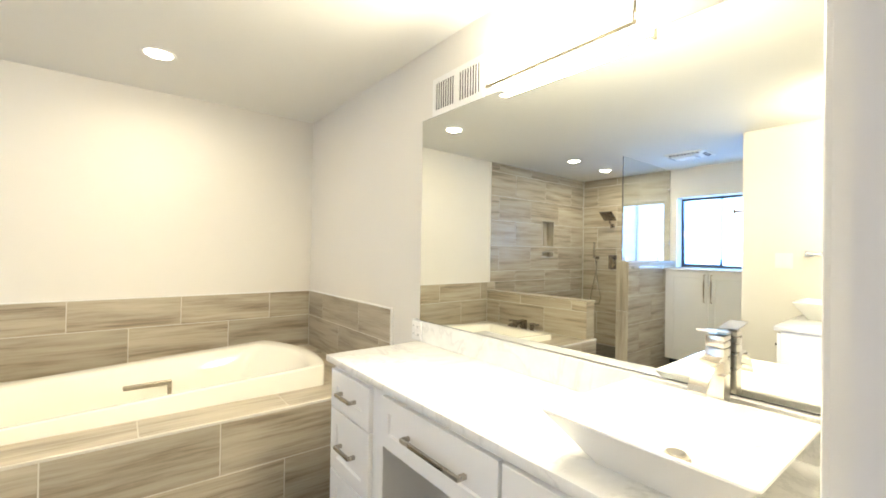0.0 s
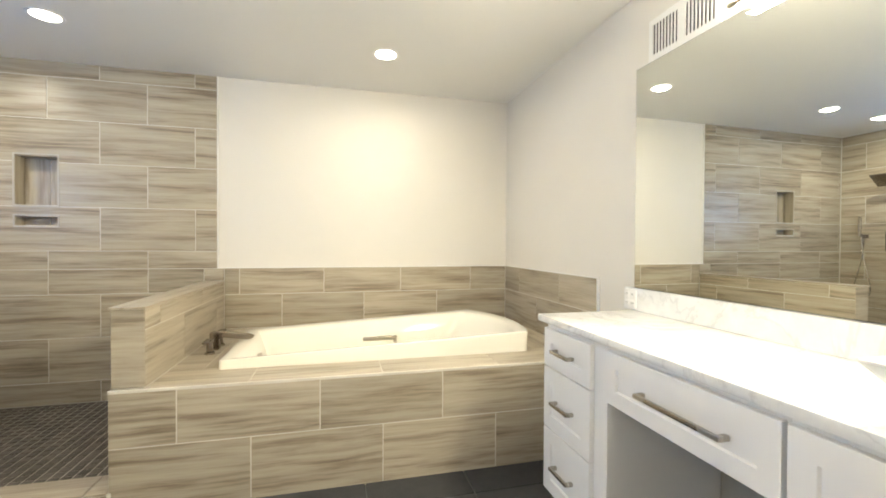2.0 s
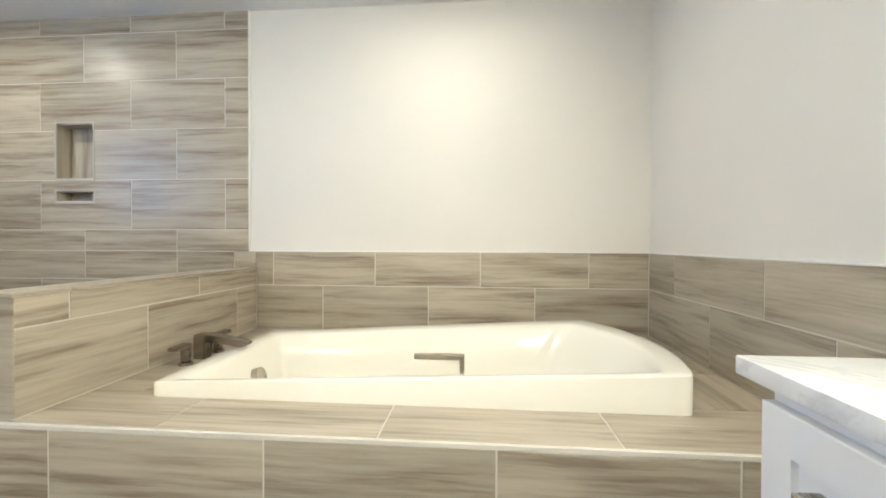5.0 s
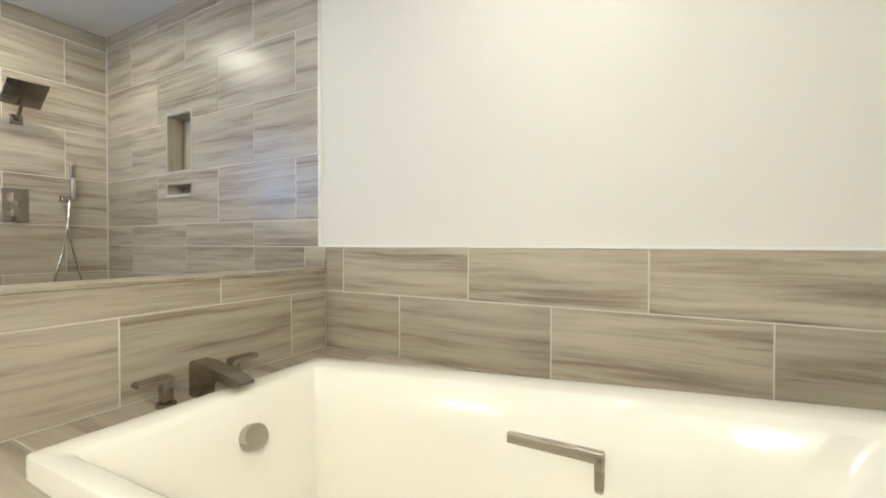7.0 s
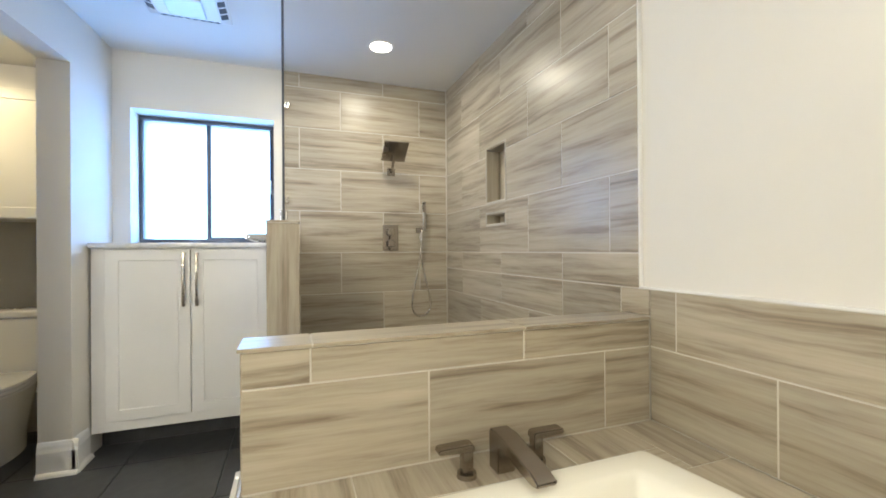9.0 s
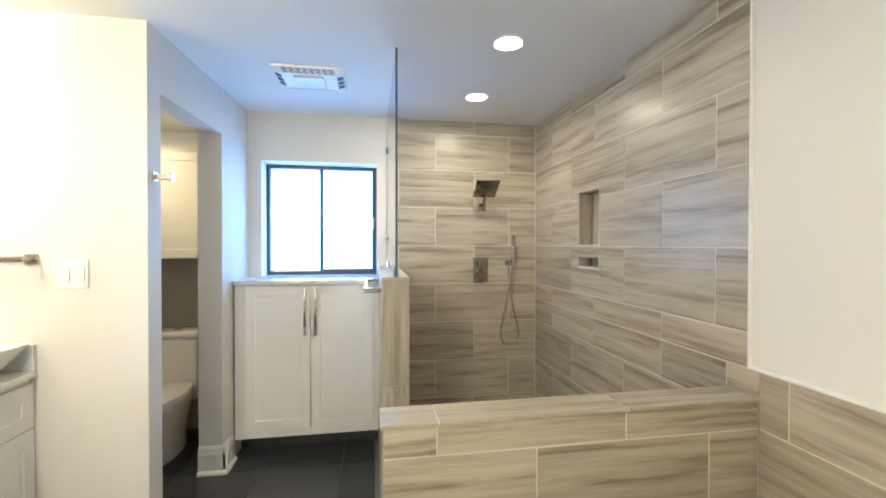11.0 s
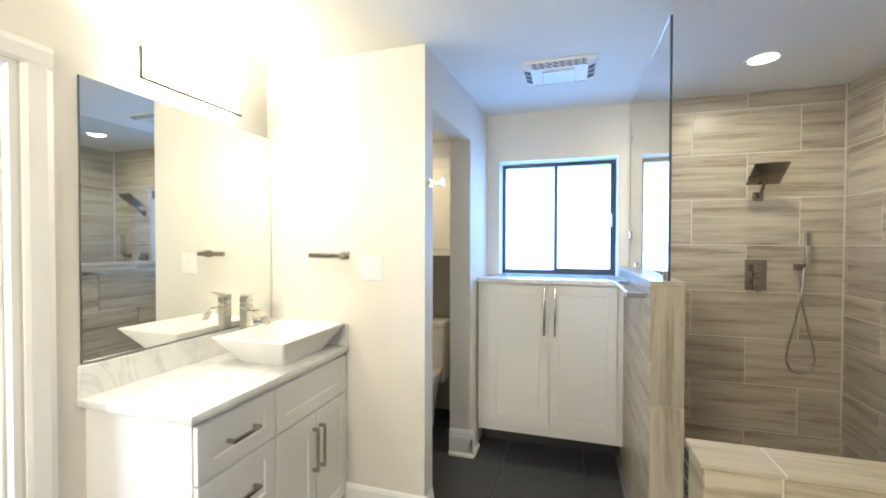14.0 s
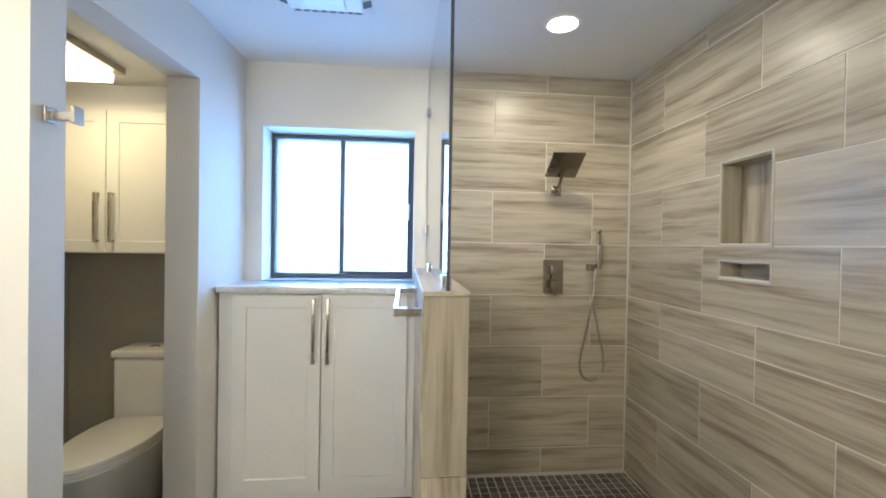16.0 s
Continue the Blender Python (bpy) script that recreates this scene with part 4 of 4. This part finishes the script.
wcc = thing("wall_cabinet", "white shaker wall cabinet above the toilet", "cabinet")
part("body", B(-2.819, -2.521, 1.302, WC_YB - 0.002, 1.338, 2.165), M_CAB, wcc)
part("filler", B(-2.819, -2.545, 1.302, WC_YB - 0.002, 2.1655, 2.2385), M_CAB, wcc)
for a, b, s in ((1.305, 1.709, 1), (1.713, 2.205, -1)):
    d = shaker(wcc, "door", "+x", -2.501, a, b, 1.343, 2.090, 0.06)
    bar_handle(d, 0.26, True, s * ((b - a) / 2 - 0.035), -0.19)
lamp = thing("flush_light", "glowing square flush ceiling light in the toilet room", "ceiling light")
part("base_plate", B(-2.315, -1.945, 1.555, 1.925, 2.205, 2.2395, bevel=0.006), M_NICKEL, lamp)
part("shade", B(-2.285, -1.975, 1.585, 1.895, 2.152, 2.2045, bevel=0.014, seg=3), M_WCGLOW, lamp, "lit frosted shade", True)

# ---- tiles ----
ZS = [0.222, 0.524, 0.826, 1.127, 1.430, 1.732, 2.027, 2.314]
AX, BX = joints(-1.632, 0.5975), joints(-1.924, 0.5975)
AY, BY = joints(3.786, 0.604), joints(4.102, 0.604)
edges = [SHOWER_Z] + ZS + [CEIL - 0.001]


def shower_rows(ja, jb, lo=None, hi=None):
    rows = []
    for i, (a, b) in enumerate(zip(edges, edges[1:])):
        a, b = (a if lo is None else max(a, lo)), (b if hi is None else min(b, hi))
        if b - a > 0.01:
            rows.append((a, b, ja if i % 2 else jb))
    return rows


bed(wall_north, "-y", TILE_N, TILE_W, -0.582, 1.000, CEIL - 0.001, NICHES)
bed(wall_north, "-y", TILE_N, TILE_W, PONY_W, SHOWER_Z, 1.000)
tile_rows(wall_north, "-y", TILE_N, TILE_W + 0.010, -0.583, shower_rows(AX, BX, lo=1.000), NICHES)
tile_rows(wall_north, "-y", TILE_N, TILE_W + 0.010, PONY_W, shower_rows(AX, BX, hi=1.000))
part("tile_trim", B(-0.582, -0.577, TILE_N - 0.001, NORTH, 1.000, CEIL - 0.001), M_TRIM, wall_north, "thin pale edge trim")
for h in NICHES:
    x0, x1, z0, z1 = h
    for lim in ((x0 - 0.004, x0 + 0.006, z0, z1), (x1 - 0.006, x1 + 0.004, z0, z1), (x0 - 0.004, x1 + 0.004, z1, z1 + 0.008), (x0 - 0.004, x1 + 0.004, z0 - 0.008, z0)):
        part("niche_trim", B(lim[0], lim[1], TILE_N - 0.003, TILE_N + 0.006, lim[2], lim[3]), M_NTRIM, wall_north, "thin pale niche edge trim")
    tile_at(wall_north, "-y", NORTH + 0.080, x0, (x0 + x1) / 2 + 0.03, z0 + 0.008, z1 - 0.008, upright=z1 - z0 > 0.2)
    tile_at(wall_north, "-y", NORTH + 0.080, (x0 + x1) / 2 + 0.03, x1, z0 + 0.008, z1 - 0.008, upright=z1 - z0 > 0.2)
    # sill in the pale grout colour, which stands in for light falling on it
    part("niche_shelf", B(x0, x1, TILE_N - 0.002, NORTH + 0.08, z0 - 0.001, z0 + 0.007), M_GROUT, wall_north, "niche sill, coloured pale for the light falling on it")
    part("niche_head", B(x0, x1, TILE_N + 0.002, NORTH + 0.08, z1 - 0.008, z1), M_TILE, wall_north)
    part("niche_side", B(x0, x0 + 0.008, TILE_N + 0.002, NORTH + 0.08, z0 + 0.007, z1 - 0.008), M_TILE, wall_north)
    part("niche_side", B(x1 - 0.008, x1, TILE_N + 0.002, NORTH + 0.08, z0 + 0.007, z1 - 0.008), M_TILE, wall_north)
bed(wall_west, "+x", TILE_W, 3.402, TILE_N + 0.008, SHOWER_Z, CEIL - 0.001)
tile_rows(wall_west, "+x", TILE_W, 3.402, TILE_N, shower_rows(AY, BY))

# wainscot round the tub
W1 = (0.802, 1.000, [-0.432, 0.179, 0.785, 1.384])
W0 = (DECK_Z, 0.802, [-0.131, 0.489, 1.090])
bed(wall_north, "-y", TILE_N, PONY_E + 0.001, EAST - 0.006, DECK_Z, 1.000)
tile_rows(wall_north, "-y", TILE_N, PONY_E, TILE_E, [W1, W0])
tile_rows(wall_north, "-y", TILE_N, PONY_W, PONY_E, [(PONY_TOP, 1.000, [])])
part("tile_trim", B(-0.577, TILE_E, TILE_N - 0.001, NORTH, 1.0005, 1.007), M_TRIM, wall_north, "thin pale edge trim")
bed(wall_east, "-x", TILE_E, 3.280, TILE_N + 0.008, DECK_Z, 1.000)
tile_rows(wall_east, "-x", TILE_E, 3.280, TILE_N, [(0.802, 1.000, [4.325, 3.698]), (DECK_Z, 0.802, [4.019, 3.42])])
part("tile_trim", B(TILE_E - 0.001, EAST, 3.270, 3.280, DECK_Z - 0.01, 1.007), M_TRIM, wall_east)
part("tile_trim", B(TILE_E - 0.001, EAST, 3.280, TILE_N, 1.0005, 1.007), M_TRIM, wall_east)

# tub front, with the foot of the half wall
tile_rows(deck, "-y", DECK_S, PONY_W, TILE_E, [(0.290, 0.534, [-0.407, 0.210, 0.819, 1.401]), (-0.010, 0.290, [-0.099, 0.513, 1.112])])
part("grout_bed", B(PONY_W + 0.002, EAST, DECK_S + 0.002, DECK_S + 0.011, -0.01, 0.534), M_GROUT, deck)
part("tile_trim", B(PONY_W, EAST, DECK_S - 0.0005, DECK_S + 0.012, 0.5345, DECK_Z - 0.0005), M_GROUT, deck, "thin pale edge trim")
# deck top
for a, b in zip([PONY_E, -0.110, 0.511, 1.135], [-0.110, 0.511, 1.135, TILE_E]):
    tile_at(deck, "+z", DECK_Z, a, b, DECK_S + 0.012, 3.585)
for a, b in ((3.585, 4.185), (4.185, 4.47)):
    tile_at(deck, "+z", DECK_Z, PONY_E, -0.375, a, b)
    tile_at(deck, "+z", DECK_Z, -0.375, -0.255, a, b, upright=True)
for a, b, y in ((PONY_E, -0.255, 4.47), (-0.255, 0.30, 4.32), (0.30, 0.90, 4.375), (0.90, 1.36, 4.415), (1.36, TILE_E, 4.30)):
    tile_at(deck, "+z", DECK_Z, a, b, y, TILE_N)
for a, b in ((3.585, 3.95), (3.95, 4.30)):
    tile_at(deck, "+z", DECK_Z, 1.36, TILE_E, a, b, upright=True)

bed(deck, "+z", DECK_Z, PONY_E, TILE_E, DECK_S + 0.013, 3.584, t=0.005)
bed(deck, "+z", DECK_Z, PONY_E, -0.256, 3.585, TILE_N, t=0.005)
bed(deck, "+z", DECK_Z, -0.255, TILE_E, 4.44, TILE_N, t=0.005)
# half wall faces and cap
bed(half_wall, "+x", PONY_E, PONY_S + 0.003, TILE_N, DECK_Z - 0.009, PONY_TOP - 0.0095, t=0.005)
bed(half_wall, "-x", PONY_W, PONY_S + 0.003, TILE_N, SHOWER_Z - 0.002, PONY_TOP - 0.0095, t=0.005)
bed(half_wall, "+z", PONY_TOP, PONY_W - 0.004, PONY_E + 0.002, PONY_S - 0.006, TILE_N, t=0.005)
tile_rows(half_wall, "+x", PONY_E, PONY_S, TILE_N, [(0.802, PONY_TOP - 0.010, [3.485, 4.112]), (DECK_Z, 0.802, [3.804, 4.421])])
tile_rows(half_wall, "-x", PONY_W, PONY_S, TILE_N, [(0.524, PONY_TOP - 0.010, joints(3.56)), (0.222, 0.524, joints(3.86)), (SHOWER_Z, 0.222, joints(3.56))])
tile_at(half_wall, "-y", PONY_S - 0.001, PONY_W, PONY_E, DECK_Z, PONY_TOP - 0.010)
tile_at(deck, "+z", DECK_Z, PONY_W, PONY_E, DECK_S + 0.012, PONY_S - 0.001)
tile_at(deck, "-x", PONY_W, DECK_S + 0.010, PONY_S, 0.112, 0.532)
for a, b in zip([PONY_S - 0.010, 3.490, 4.118], [3.490, 4.118, TILE_N]):
    tile_at(half_wall, "+z", PONY_TOP, PONY_W - 0.008, PONY_E + 0.006, a, b, upright=True)

# taller half wall, its end and cap
PZ = [0.0, 0.288, 0.595, 0.900, 1.205, POST_TOP - 0.011]
tile_rows(post_wall, "-y", POST_S, TILE_W, POST_E, [(a, b, joints(-1.62 if i % 2 else -1.92)) for i, (a, b) in enumerate(zip(PZ, PZ[1:]))])
tile_rows(post_wall, "+y", POST_N, TILE_W, POST_E, [(max(a, SHOWER_Z), b, joints(-1.62 if i % 2 else -1.92)) for i, (a, b) in enumerate(zip(PZ, PZ[1:]))])
for a, b in ((0.0, 0.128), (0.128, 0.738), (0.738, POST_TOP - 0.011)):
    tile_at(post_wall, "+x", POST_E, POST_S, POST_N, a, b, upright=True)
for a, b in zip([TILE_W, -2.0], [-2.0, POST_E + 0.004]):
    tile_at(post_wall, "+z", POST_TOP, a, b, POST_S - 0.004, POST_N + 0.004)

# kerb
tile_at(curb, "+z", 0.110, POST_E, -1.36, 3.284, 3.452)
tile_at(curb, "+z", 0.110, -1.36, -0.76, 3.284, 3.452)
tile_at(curb, "+z", 0.110, -0.76, PONY_W, 3.284, 3.452)
tile_rows(curb, "-y", 3.282, POST_E, PONY_W, [(-0.01, 0.098, [-0.70, -1.30])])

# floor tiles
FP = 0.507
for i in range(-6, 5):
    for j in range(-4, 3):
        x0, y0 = -0.081 + FP * i, 2.590 + FP * j
        x1, y1 = x0 + FP, y0 + FP
        x0, x1, y0, y1 = max(x0, -2.82), min(x1, EAST), max(y0, 1.02), min(y1, 3.31)
        if x1 - x0 > 0.03 and y1 - y0 > 0.03:
            tile_at(floor, "+z", 0.0, x0, x1, y0, y1, gap=0.006, material=M_FLOOR, name="floor_tile")

# shower mosaic: the nearest pieces singly, the rest joined
MP = 0.0515
cells = [(PONY_W - MP * (i + 1), 3.456 + MP * j) for j in range(24) for i in range(38) if PONY_W - MP * (i + 1) > TILE_W]
cells.sort(key=lambda c: (c[0] + 1.1) ** 2 * 0.6 + (c[1] - 3.4) ** 2)
for x0, y0 in cells[:300]:
    tile_at(shower_floor, "+z", SHOWER_Z, x0, x0 + MP, y0, min(y0 + MP, TILE_N), gap=0.0075, material=M_MOSAIC, name="mosaic_tile")
vs, fs = [], []
for x0, y0 in cells[300:]:
    y1 = min(y0 + MP, TILE_N) - 0.0075
    if y1 - y0 < 0.008:
        continue
    k = len(vs)
    for z, e in ((SHOWER_Z - 0.004, 0), (SHOWER_Z - 0.001, 0), (SHOWER_Z, 0.0012)):
        vs += [(x0 + e, y0 + e, z), (x0 + MP - 0.0075 - e, y0 + e, z), (x0 + MP - 0.0075 - e, y1 - e, z), (x0 + e, y1 - e, z)]
    for q in (0, 4):
        fs += [(k + q + i, k + q + (i + 1) % 4, k + q + (i + 1) % 4 + 4, k + q + i + 4) for i in range(4)]
    fs.append((k + 8, k + 9, k + 10, k + 11))
me = bpy.data.meshes.new("mosaic_field")
me.from_pydata(vs, [], fs)
me.materials.append(M_MOSAIC)
mf = tagged(new("mosaic_field", me), kind="stuff")
mf.parent = shower_floor
